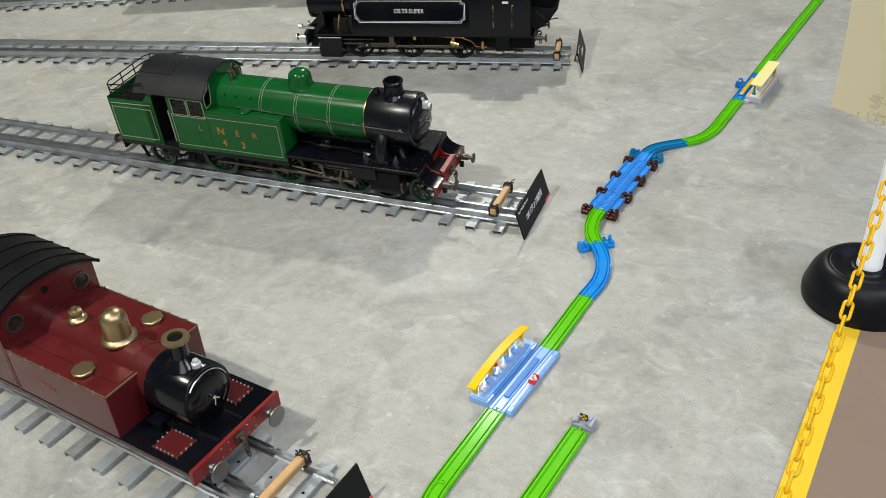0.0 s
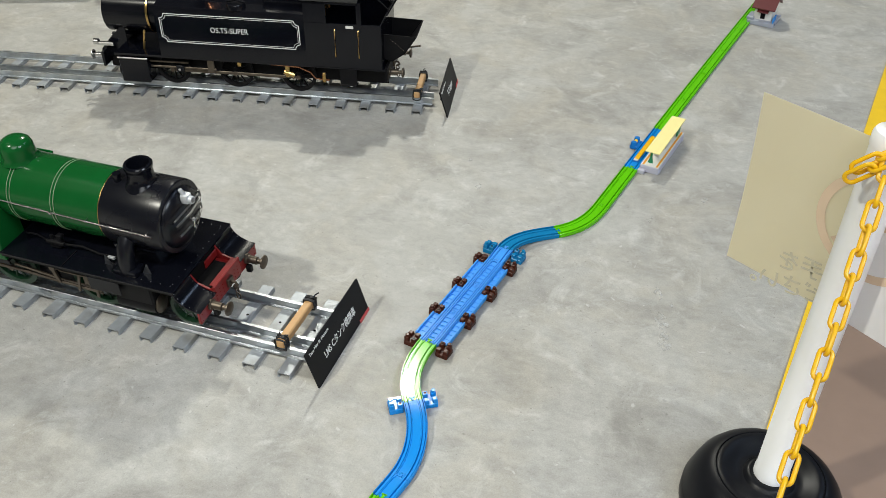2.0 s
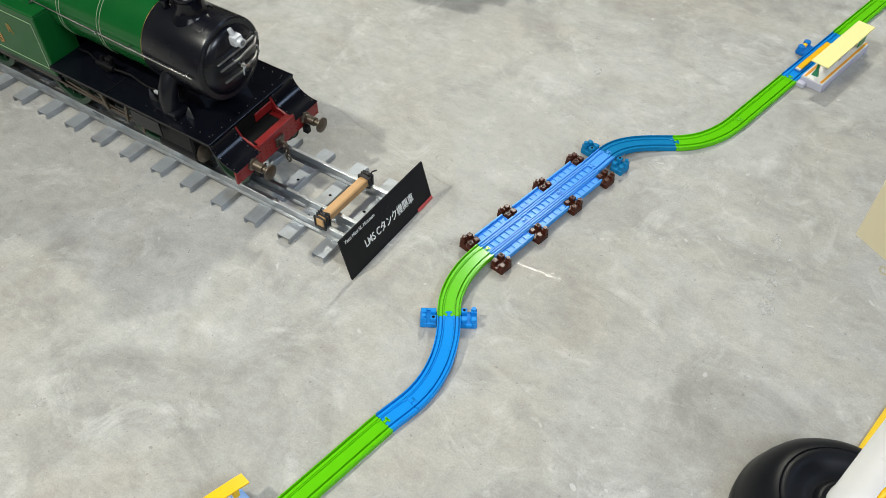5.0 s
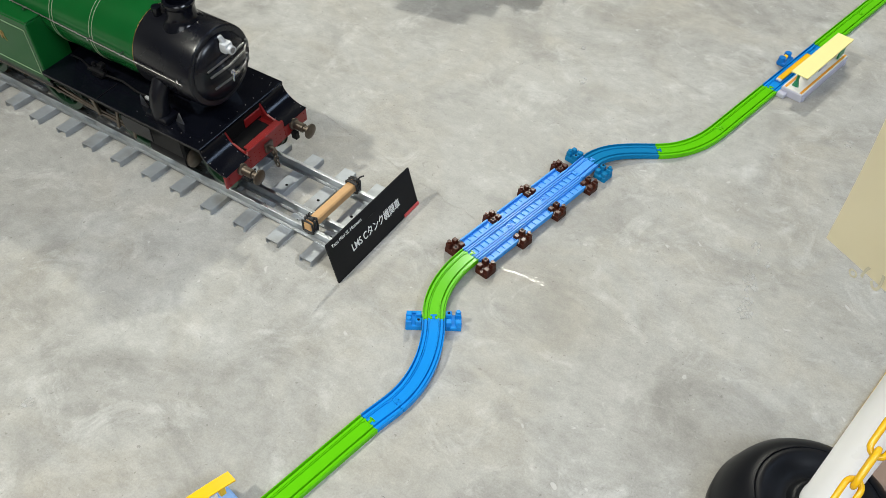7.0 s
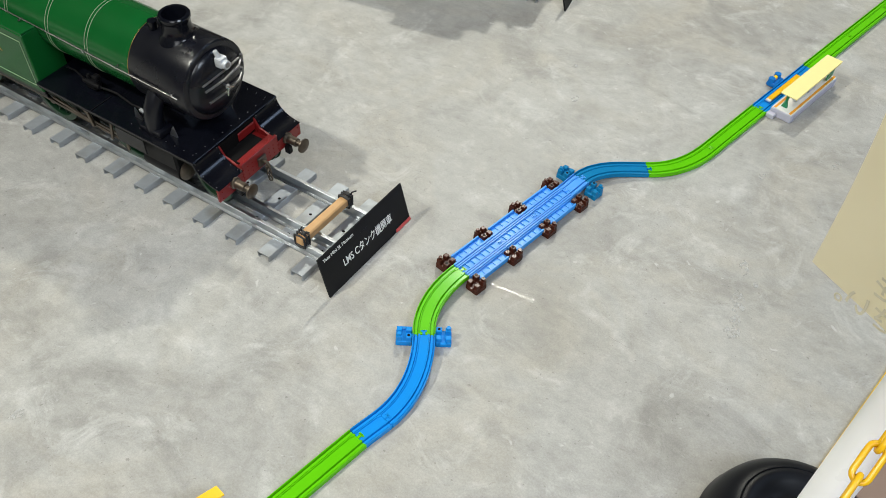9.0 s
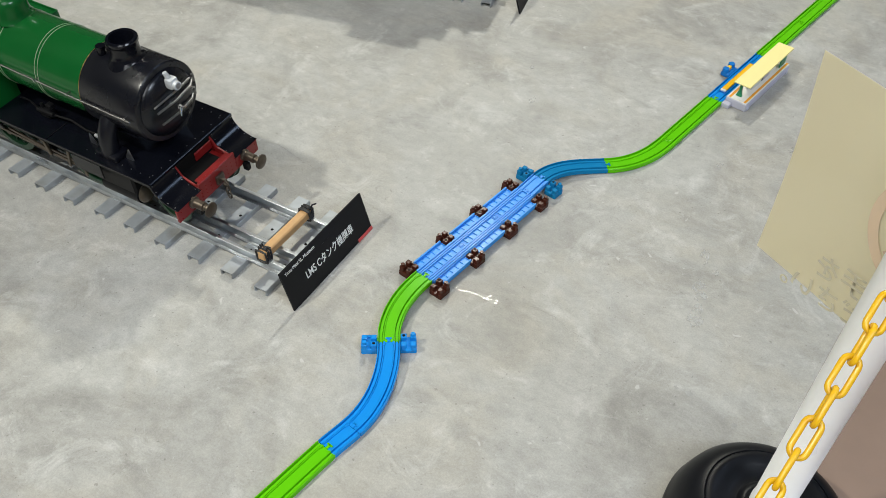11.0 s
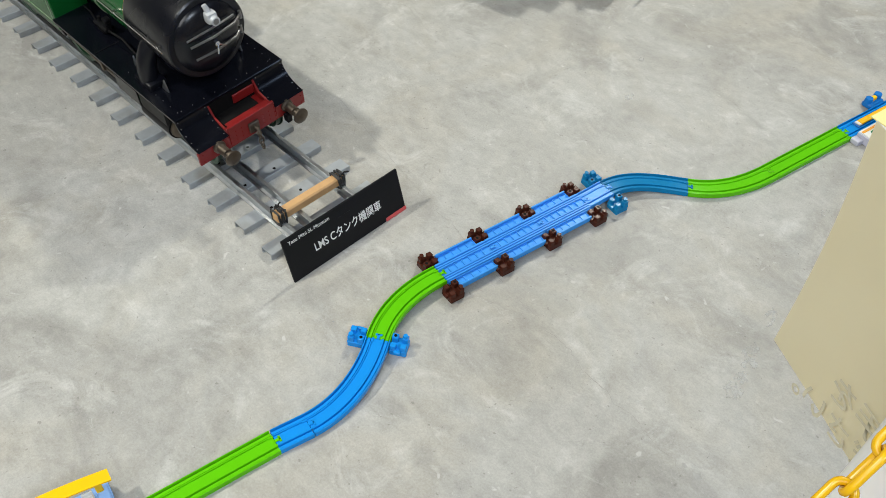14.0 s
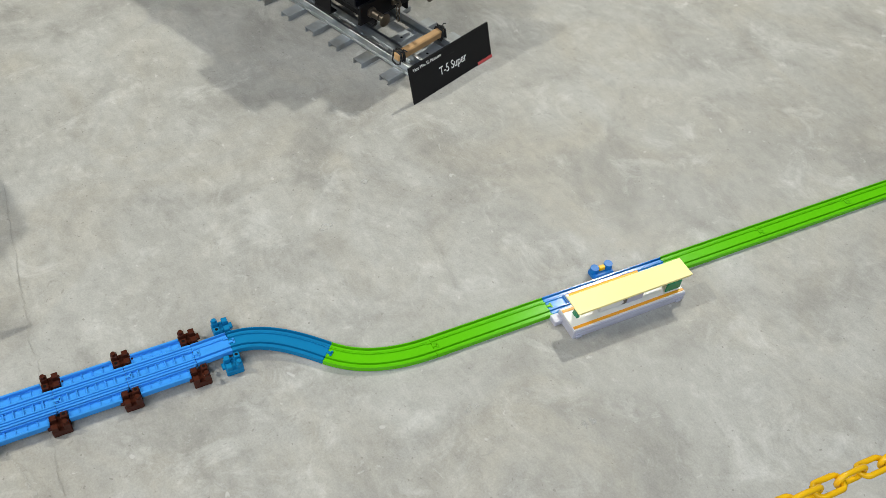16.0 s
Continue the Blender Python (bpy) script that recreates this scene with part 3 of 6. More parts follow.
toy_piece("toy_track_straight", BLUE_TOY, "short blue plastic toy track piece on the floor", G0, 12, J1, 12, 5)
toy_piece("toy_track_curve", BLUE_TOY, "blue plastic curved toy track climbing to a low pier", J1, 12, G1, -34, 17)
toy_piece("toy_track_curve", GREEN_TOY, "lime green curved toy track raised on low piers", G1, -34, G2, 11, 17)
toy_piece("toy_track_curve", TEAL_TOY, "dark blue plastic curved toy track descending from the bridge", B1, 10, G3, 56, 17)
toy_piece("toy_track_curve", GREEN_TOY, "lime green plastic curved toy track on the floor", G3, 56, K1, 11, 17)
toy_piece("toy_track_straight", GREEN_TOY, GREEN, K1, 11, G4, 11, 5)
p = G5
for k in range(9):
    q = ahead(p, 11.25 + 0.10 * k, 0.2145)
    toy_piece("toy_track_straight", GREEN_TOY, GREEN, p, 11.25 + 0.10 * k, q, 11.25 + 0.10 * k, 5)
    p = q
Y0 = (-0.4525, 1.0025, 0)
toy_piece("toy_track_straight", GREEN_TOY, GREEN, Y0, 10, Y1, 10, 5)
YC = (Y0[0] - 0.152 * math.sin(radians(10)) + 0.063 * math.cos(radians(10)), Y0[1] - 0.152 * math.cos(radians(10)) - 0.063 * math.sin(radians(10)), 0)
toy_piece("toy_track_curve", GREEN_TOY, "lime green plastic curved toy track on the floor", YC, -35, Y0, 10, 17)
D1 = (-0.2435, 1.214, 0)
D0 = ahead(D1, 12, -0.2145)
toy_piece("toy_track_straight", GREEN_TOY, "lime green toy track piece ending at a grey buffer", D0, 12, D1, 12, 5)
toy_piece("toy_track_straight", GREEN_TOY, GREEN, ahead(D0, 12, -0.2145), 12, D0, 12, 5)

# the grey buffer at the end of the siding
base = thing("toy_buffer_stop", pose(*ahead(D1, 12, 0.012), 0, 0, -12), "grey plastic toy buffer stop with hazard plate", "toy buffer")
bm = B()
box(bm, (0, 0.008, 0.006), (0.044, 0.03, 0.012), 0.0015)
box(bm, (-0.017, 0.008, 0.013), (0.008, 0.028, 0.012), 0.0015)
box(bm, (0.017, 0.008, 0.013), (0.008, 0.028, 0.012), 0.0015)
box(bm, (0, 0.014, 0.016), (0.03, 0.014, 0.012), 0.0015)
for x in (-0.012, 0.012):
    cyl(bm, (x, 0.004, 0.018), (x, -0.006, 0.018), 0.0035, seg=10)
part("body", bm, GREY_TOY, base)
plate = part("plate", box(B(), (0, 0.006, 0.026), (0.017, 0.003, 0.014), 0.0008), BLACK_BAND, base, "black and yellow hazard plate")
for i in range(3):
    for j in range(3):
        if (i + j) % 2:
            part("hazard_square", box(B(), (-0.0052 + i * 0.0052, 0.0042, 0.0215 + j * 0.0043), (0.0046, 0.0008, 0.0038)), YELLOW_TOY, plate)


def pier_pair(p, h, mat, label, off=0.0328, hgt=0.0225, w=0.027):
    """Two toy pier blocks, one on each side of the track, with corner studs and a socket."""
    for sd in (-1, 1):
        q = (p[0] + sd * off * math.cos(radians(h)), p[1] - sd * off * math.sin(radians(h)))
        bm = B()
        box(bm, (0, 0, hgt * 0.27), (w, w, hgt * 0.54), 0.0014)
        ob = tagged(part("toy_pier", bm, mat, m=pose(q[0], q[1], 0, 0, 0, -h + (0 if sd > 0 else 180))), label, "toy pier", "toy bridge piers")
        for sx, sy, top, s in ((-1, 1, 0.98, 0.36), (1, 1, 0.98, 0.36), (-1, -1, 0.92, 0.34), (1, -1, 0.92, 0.34)):
            part("stud", box(B(), (sx * w * 0.29, sy * w * 0.29, hgt * (top + 0.40) / 2), (w * s, w * s, hgt * (top - 0.40)), 0.0009), mat, ob)
        part("peg", cyl(B(), (w * 0.29, w * 0.29, hgt * 0.9), (w * 0.29, w * 0.29, hgt * 1.2), 0.0040, 0.0036, 12), mat, ob)
        part("clip", box(B(), (-sd * 0, -w * 0.56, hgt * 0.5), (w * 0.4, w * 0.2, hgt * 0.24), 0.0008), mat, ob)
        # Disc on a solid stud, coloured as the socket's inner shade.
        part("socket", cyl(B(), (-w * 0.29, w * 0.29, hgt * 0.96), (-w * 0.29, w * 0.29, hgt * 0.995), 0.0026, seg=10), DARK_HOLE, ob, "near-black disc standing for a round socket hole")


pier_pair(ahead(G1, -34, 0.002), -32, BLUE_TOY, "blue plastic low toy pier beside the curved track")
pier_pair(ahead(B1, 10, -0.004), 12, TEAL_TOY, "teal blue plastic low toy pier at the bridge end", 0.036)

def bridge_section():
    half = [(0.019, 0.0), (0.019, 0.0086), (0.0185, 0.009), (0.0162, 0.009), (0.0158, 0.0058), (0.0140, 0.0058), (0.0137, 0.0086), (0.0112, 0.0086), (0.0108, 0.0050), (0.0096, 0.0050), (0.0093, 0.0086), (0.0072, 0.0086), (0.0068, 0.0044)]
    return half + [(-u, z) for u, z in reversed(half)]


# the light blue bridge: three spans and a short end piece
H = 10.2
SPAN = 0.1020
START = Vector(G2)
for k in range(3):
    a = START + Vector((math.sin(radians(H)), math.cos(radians(H)), 0)) * SPAN * k
    base = thing("toy_bridge_span", pose(a.x, a.y, 0, 0, 0, -H), "light blue plastic toy bridge span with ribbed side decks", "toy bridge", "toy bridge spans")
    part("rail_bed", sweep(B(), bridge_section(), [(0, 0.0004, RISE), (0, SPAN - 0.0004, RISE)]), SKY_TOY, base, angle=30)
    for k2, y in enumerate(np.linspace(0.018, SPAN - 0.016, 6)):
        part("tie_rib", box(B(), (0, float(y), RISE + 0.0058), (0.0132, 0.0020, 0.0030), 0.0004), SKY_TOY, base)
    for sd in (-1, 1):
        bm = B()
        box(bm, (sd * 0.0280, SPAN / 2, RISE + 0.0006), (0.017, SPAN - 0.028, 0.0030), 0.0004)
        box(bm, (sd * 0.0366, SPAN / 2, RISE + 0.0030), (0.0034, SPAN - 0.028, 0.0105), 0.0006)
        box(bm, (sd * 0.0205, SPAN / 2, RISE + 0.003), (0.0016, SPAN - 0.004, 0.0075), 0.0004)
        for y in np.linspace(0.014, SPAN - 0.014, 6):
            box(bm, (sd * 0.0280, y, RISE + 0.0024), (0.0165, 0.0013, 0.0032), 0.0003)
        part("side_deck", bm, SKY_TOY, base)
    bm = B()
    connector(bm, (0, SPAN, RISE), 0, 0.0)
    part("connector", bm, SKY_TOY, base)
for k in range(4):
    a = START + Vector((math.sin(radians(H)), math.cos(radians(H)), 0)) * (SPAN * k)
    pier_pair(a, H, BROWN_TOY, "dark brown plastic toy pier under the bridge", 0.0362, 0.0225)
E1 = START + Vector((math.sin(radians(H)), math.cos(radians(H)), 0)) * SPAN * 3
toy_piece("toy_track_straight", SKY_TOY, "short light blue toy track at the bridge end", tuple(E1), H, B1, 10, 5)


# the toy station with the cream roof
def cream_station():
    p, h = Vector(G4), 11.2
    ln = (Vector(G5) - Vector(G4)).length
    base = thing("toy_station", pose(p.x, p.y, 0, 0, 0, -h), "toy station platform with cream yellow roof beside blue track", "toy station")
    bed = part("track_bed", sweep(B(), toy_section(), [(0, 0.0005, 0), (0, ln - 0.0005, 0)]), BLUE_TOY, base, "blue track section", angle=30)
    part("stop_lever", box(B(), (-0.001, ln * 0.47, 0.0102), (0.0125, ln * 0.58, 0.005), 0.001), YELLOW_TOY, base, "orange yellow stop plate")
    part("lever_tip", box(B(), (-0.001, ln * 0.168, 0.0098), (0.0125, ln * 0.028, 0.0050), 0.0008), WHITE_TOY, base, "white lever tip")
    part("lever_rim", box(B(), (-0.001, ln * 0.46, 0.0082), (0.0165, ln * 0.64, 0.0026), 0.0008), LEVER_TOY, base, "deep blue rim")
    bm = B()
    box(bm, (-0.031, ln * 0.52, 0.006), (0.024, 0.042, 0.012), 0.003)
    cyl(bm, (-0.034, ln * 0.52 - 0.014, 0.010), (-0.034, ln * 0.52 - 0.014, 0.021), 0.0085, 0.0075, 14)
    cyl(bm, (-0.034, ln * 0.52 + 0.014, 0.010), (-0.034, ln * 0.52 + 0.014, 0.021), 0.0085, 0.0075, 14)
    knob = part("lever_box", bm, LEVER_TOY, base, "blue lever box")
    part("knob", box(B(), (-0.033, ln * 0.52, 0.0155), (0.008, 0.012, 0.008), 0.001), YELLOW_TOY, knob)
    x0, x1, y0, y1 = 0.0205, 0.0715, 0.008, ln - 0.012
    bm = B()
    box(bm, ((x0 + x1) / 2, (y0 + y1) / 2, 0.010), (x1 - x0, y1 - y0, 0.019), 0.0012)
    for y in (y0 + 0.012, y1 - 0.012):
        box(bm, (x1 - 0.0, y, 0.004), (0.004, 0.012, 0.006), 0.0006)
    part("platform", bm, LILAC_TOY, base, "pale grey platform")
    part("end_step", box(B(), (x0 + 0.008, y0 - 0.007, 0.0055), (0.018, 0.015, 0.0105), 0.0012), LILAC_TOY, base, "pale grey end step")
    part("platform_rib", box(B(), (x1 + 0.0004, (y0 + y1) / 2, 0.0125), (0.0016, y1 - y0 - 0.004, 0.0016), 0.0004), LILAC_TOY, base)
    part("platform_top", box(B(), ((x0 + x1) / 2, (y0 + y1) / 2, 0.0205), (x1 - x0 - 0.003, y1 - y0 - 0.003, 0.0022), 0.0004), WHITE_TOY, base, "white platform top")
    for x in (x0 + 0.008, x1 - 0.0065):
        part("safety_line", box(B(), (x, (y0 + y1) / 2, 0.0219), (0.005, y1 - y0 - 0.004, 0.001)), ORANGE_TOY, base, "orange safety line")
    cx = (x0 + x1) / 2
    for y in (y0 + 0.020, y1 - 0.022):
        bm = B()
        box(bm, (cx - 0.004, y, 0.041), (0.005, 0.008, 0.04), 0.001)
        prism(bm, [(cx - 0.011, 0.0215), (cx + 0.003, 0.0215), (cx - 0.001, 0.036), (cx - 0.007, 0.036)], y - 0.003, y + 0.003)
        part("roof_post", bm, DKGREEN_TOY, base, "dark green roof post")
    part("bench", box(B(), (cx, (y0 + y1) / 2 - 0.03, 0.029), (0.016, 0.05, 0.014), 0.002), WHITE_TOY, base)
    part("kiosk", box(B(), (cx, (y0 + y1) / 2 + 0.016, 0.034), (0.018, 0.034, 0.024), 0.0015), LILAC_TOY, base)
    part("vending_machine", box(B(), (cx + 0.002, (y0 + y1) / 2 - 0.004, 0.033), (0.012, 0.012, 0.022), 0.001), DARK_STEEL, base)
    part("name_panel", box(B(), (cx + 0.013, y1 - 0.022, 0.0335), (0.003, 0.030, 0.020), 0.0006), DKGREEN_TOY, base, "green name panel")
    part("clock", cyl(B(), (cx + 0.004, y1 - 0.064, 0.046), (cx + 0.009, y1 - 0.064, 0.046), 0.007, seg=14), WHITE_TOY, base)
    bm = B()
    prism_x(bm, [(y0 + 0.002, 0.0605), (y1 + 0.003, 0.0605), (y1 + 0.003, 0.0625), (y0 + 0.002, 0.0625)], cx - 0.0175, cx + 0.021)
    box(bm, (cx - 0.0160, (y0 + y1) / 2 + 0.003, 0.0598), (0.003, y1 - y0 - 0.004, 0.004), 0.0005)
    box(bm, (cx + 0.0195, (y0 + y1) / 2 + 0.003, 0.0598), (0.003, y1 - y0 - 0.004, 0.004), 0.0005)
    part("roof", bm, CREAM_TOY, base, "cream yellow roof")


cream_station()


# the pale blue station with the yellow arched roof
def yellow_station():
    p, h = Vector(Y1), 12.2
    ln = (Vector(Y2) - Vector(Y1)).length
    base = thing("toy_station", pose(p.x, p.y, 0, 0, 0, -h), "pale blue toy station with arched yellow roof over the track", "toy station")
    part("track_bed", sweep(B(), toy_section(), [(0, 0.0005, 0.002), (0, ln - 0.0005, 0.002)]), PALE_TOY, base, angle=30)
    part("stop_plate", box(B(), (-0.0005, ln * 0.50, 0.0105), (0.0125, ln * 0.62, 0.003), 0.0006), LEVER_TOY, base, "deep blue stop plate")
    part("side_slot", box(B(), (-0.0225, ln * 0.50, 0.0166), (0.0068, ln * 0.74, 0.0030), 0.0005), LEVER_TOY, base, "deep blue platform slot")
    for nm, x0, x1, z in (("platform", -0.066, -0.0205, 0.016), ("near_platform", 0.0205, 0.0335, 0.012)):
        bm = B()
        box(bm, ((x0 + x1) / 2, ln / 2, z / 2), (x1 - x0, ln - 0.004, z), 0.0018)
        box(bm, ((x0 + x1) / 2, ln / 2, z + 0.0012), ((x1 - x0) * 0.42, ln - 0.03, 0.0026), 0.001)
        for y in (0.012, ln - 0.012):
            box(bm, ((x0 + x1) / 2, y, z + 0.001), ((x1 - x0) * 0.8, 0.016, 0.004), 0.001)
        part(nm, bm, PALE_TOY, base)
        for k in range(9):
            y = 0.026 + k * (ln - 0.052) / 8
            part("paving_ridge", box(B(), ((x0 + x1) / 2 + (0.0 if z < 0.014 else 0.011), y, z + 0.0005), ((x1 - x0) * (0.86 if z < 0.014 else 0.36), 0.0022, 0.0022), 0.0005), PALE_TOY, base)
        part("platform_edge", box(B(), (x1 - 0.0022 if z > 0.014 else x0 + 0.0022, ln / 2, z + 0.0006), (0.0030, ln - 0.012, 0.0026), 0.0006), WHITE_TOY, base, "white platform edge")
    for k, y in enumerate(np.linspace(0.030, ln - 0.030, 7)):
        bm = B()
        box(bm, (-0.0475, float(y), 0.0205), (0.013, 0.014, 0.007), 0.0016)
        box(bm, (-0.0535, float(y), 0.0255), (0.0035, 0.014, 0.012), 0.0012)
        part("platform_seat", bm, PALE_TOY if k % 3 else WHITE_TOY, base)
    for y in (0.014, 0.078, 0.142, ln - 0.014):
        k = 1 - ((y - ln / 2) / (ln / 2)) ** 2
        part("roof_post", box(B(), (-0.057, y, 0.018 + (0.025 + 0.011 * k) / 2), (0.009, 0.009, 0.025 + 0.011 * k), 0.001), YELLOW_TOY, base, "yellow roof post")
    ys = np.linspace(-0.004, ln + 0.004, 15)
    pts = [(-0.055, float(y), 0.043 + 0.013 * (1 - ((y - ln / 2) / (ln / 2 + 0.004)) ** 2)) for y in ys]
    part("roof", sweep(B(), [(-0.0092, 0), (0.0092, 0), (0.0092, 0.0024), (-0.0092, 0.0024)], pts), YELLOW_TOY, base, "arched yellow roof", angle=20)
    part("luggage_tray", box(B(), (0.0275, 0.109, 0.0150), (0.0155, 0.026, 0.004), 0.001), RED_TOY, base, "red toy luggage tray")
    for dx, dy in ((-0.0035, -0.006), (0.0035, 0.001), (-0.002, 0.0075)):
        part("luggage", box(B(), (0.0275 + dx, 0.109 + dy, 0.0190), (0.0062, 0.0056, 0.0065), 0.0014), WHITE_TOY, base, "white toy luggage")
    for y in (0.0985, 0.1195):
        part("luggage_rail", box(B(), (0.0275, y, 0.0200), (0.014, 0.0026, 0.0085), 0.0009), RED_TOY, base)
    bm = B()
    for y in (0.09, 0.10):
        box(bm, (-0.058, y, 0.028), (0.008, 0.008, 0.012), 0.003)
    part("parcel", bm, RED_TOY, base, "red parcels")


yellow_station()

# the little house far along the track
base = thing("toy_house", pose(0.192, 4.05, 0, 0, 0, -13), "small toy house with maroon roof on a grey base", "toy house")
part("plinth", box(B(), (0.005, 0, 0.008), (0.095, 0.11, 0.016), 0.002), GREY_TOY, base, "grey plinth")
part("step", box(B(), (-0.035, -0.02, 0.020), (0.024, 0.06, 0.010), 0.002), GREY_TOY, base)
part("wall", box(B(), (0.005, 0.004, 0.038), (0.062, 0.074, 0.046), 0.001), WHITE_TOY, base, "pale grey walls")
part("door", box(B(), (0.005, -0.0336, 0.034), (0.016, 0.002, 0.028), 0.0005), DARK_HOLE, base)
part("window", box(B(), (-0.0265, 0.004, 0.042), (0.002, 0.022, 0.016), 0.0005), DARK_HOLE, base)
part("awning", box(B(), (0.005, -0.043, 0.052), (0.04, 0.022, 0.003), 0.0006, Euler((0.35, 0, 0)).to_matrix()), ROOF_TOY, base)
bm = B()
prism_x(bm, [(-0.050, 0.058), (0.004, 0.094), (0.058, 0.058), (0.058, 0.062), (0.004, 0.099), (-0.050, 0.062)], -0.036, 0.046)
part("roof", bm, ROOF_TOY, base, "maroon pitched roof")
part("gable", prism_x(B(), [(-0.036, 0.058), (0.004, 0.091), (0.044, 0.058)], -0.026, 0.036), WHITE_TOY, base)
part("fence", box(B(), (0.046, -0.03, 0.026), (0.004, 0.04, 0.02), 0.001), SKY_TOY, base, "blue fence panel")

# ---- barrier ----
PX, PY = 0.2655, 1.822


def barrier_post(x, y, label, lean=0.0):
    base = thing("barrier_post", pose(x, y, 0), label, "barrier post", "barrier posts")
    foot = [(0.0, 0.001), (0.128, 0.001), (0.1295, 0.008), (0.129, 0.026), (0.1275, 0.03), (0.126, 0.034), (0.1225, 0.048), (0.116, 0.066), (0.106, 0.081), (0.096, 0.090), (0.0875, 0.0940), (0.0850, 0.0944), (0.0838, 0.0925), (0.0826, 0.0946), (0.0790, 0.0962), (0.073, 0.0955), (0.064, 0.0915), (0.054, 0.0870), (0.0455, 0.0850), (0.0410, 0.0855), (0.0375, 0.0895), (0.033, 0.0925), (0.030, 0.0925), (0.0, 0.0925)]
    part("foot", lathe(B(), foot, seg=56), RUBBER, base, "black rubber weighted foot")
    tilt = pose(0, 0, 0, 0, lean, 0)
    part("pole", lathe(B(), [(0.0, 0.09), (0.0270, 0.09), (0.0270, 0.104), (0.0256, 0.106), (0.0254, 0.40), (0.0252, 0.690), (0.0265, 0.693), (0.0265, 0.706), (0.0240, 0.712), (0.0150, 0.715), (0.0140, 0.757), (0.0, 0.757)], seg=32), POLE_WHITE, base, "white plastic pole", m=tilt)
    part("cap", lathe(B(), [(0.0, 0.753), (0.013, 0.755), (0.0205, 0.761), (0.0265, 0.771), (0.0285, 0.782), (0.0265, 0.793), (0.0205, 0.803), (0.012, 0.809), (0.0, 0.811)], seg=28), POLE_WHITE, base, "round white cap", m=tilt)
    bm = B()
    tube(bm, [(-0.004, -0.026, 0.690), (-0.006, -0.036, 0.690), (-0.007, -0.039, 0.697), (-0.006, -0.037, 0.705)], 0.0035, 8)
    part("hook", bm, POLE_WHITE, base, m=tilt)
    return base


barrier_post(PX, PY, "white barrier post with round black rubber foot and chain", 0.6)
FAR_POST = Vector((PX, PY, 0)) + TAPE_DIR * 3.4
NEAR_POST = Vector((PX, PY, 0)) - TAPE_DIR * 2.0
barrier_post(FAR_POST.x, FAR_POST.y, "white barrier post with round black rubber foot and chain")
barrier_post(NEAR_POST.x, NEAR_POST.y, "white barrier post with round black rubber foot and chain")

LINK_LEN, LINK_W, LINK_R = 0.0366, 0.0098, 0.0028


def link_mesh():
    bm = B()
    pts, hl = [], LINK_LEN / 2 - LINK_W + LINK_R
    for i in range(9):
        a = -math.pi / 2 + math.pi * i / 8
        pts.append((hl + (LINK_W - LINK_R) * math.cos(a), (LINK_W - LINK_R) * math.sin(a), 0))
    for i in range(9):
        a = math.pi / 2 + math.pi * i / 8
        pts.append((-hl + (LINK_W - LINK_R) * math.cos(a), (LINK_W - LINK_R) * math.sin(a), 0))
    return tube(bm, pts, LINK_R, 8, True)


LINK = None


def hang_chain(pts, label):
    """A chain of single links along a line of points."""
    global LINK
    pts = [Vector(p) for p in pts]
    cum = [0.0]
    for a, b in zip(pts, pts[1:]):
        cum.append(cum[-1] + (b - a).length)
    pitch = LINK_LEN - 2 * LINK_R - 0.0006
    base = thing("barrier_chain", Matrix.Translation(pts[0]), label, "chain", "barrier chains")
    k, s = 0, pitch / 2
    while s < cum[-1]:
        i = max(j for j in range(len(cum)) if cum[j] <= s)
        i = min(i, len(pts) - 2)
        f = (s - cum[i]) / (cum[i + 1] - cum[i])
        p, d = pts[i].lerp(pts[i + 1], f), (pts[i + 1] - pts[i]).normalized()
        side = d.cross(Vector((0, 0, 1))).normalized()
        up = side.cross(d)
        tw = radians(8 + 90 * (k % 2) + random.uniform(-14, 14))
        y = side * math.cos(tw) + up * math.sin(tw)
        z = d.cross(y)
        m = Matrix((d, y, z)).transposed().to_4x4()
        m.translation = p - pts[0]
        if LINK is None:
            LINK = part("chain_link", link_mesh(), CHAIN_YELLOW, base, angle=60)
            ob = LINK
        else:
            ob = new("chain_link", LINK.data)
            ob.parent = base
        ob.matrix_basis = m
        k, s = k + 1, s + pitch


def sagging(a, b, sag, n=40):
    a, b = Vector(a), Vector(b)
    return [a.lerp(b, i / n) - Vector((0, 0, 4 * sag * (i / n) * (1 - i / n))) for i in range(n + 1)]


HOOK = Vector((PX + 0.002, PY - 0.036, 0.698))
hang_chain(sagging(HOOK, NEAR_POST + Vector((0.003, 0.03, 0.70)), 0.46), "yellow plastic chain sagging between two barrier posts")
hang_chain(sagging((PX + 0.012, PY + 0.032, 0.700), FAR_POST + Vector((0, -0.03, 0.70)), 0.31, 60), "yellow plastic chain sagging between two barrier posts")
hang_chain([HOOK + Vector(v) for v in ((0.012, -0.002, 0.016), (-0.016, -0.002, -0.008), (-0.042, 0.000, -0.032))], "loose end of yellow plastic chain hooked at the post")
hang_chain([HOOK + Vector(v) for v in ((0.006, -0.012, 0.006), (-0.018, -0.012, -0.014), (-0.038, -0.008, -0.034))], "loose end of yellow plastic chain hooked at the post")
hang_chain(sagging((FAR_POST.x, FAR_POST.y + 0.03, 0.70), FAR_POST + TAPE_DIR * 2.2 + Vector((0, 0, 0.7)), 0.24), "yellow plastic chain sagging between two barrier posts")


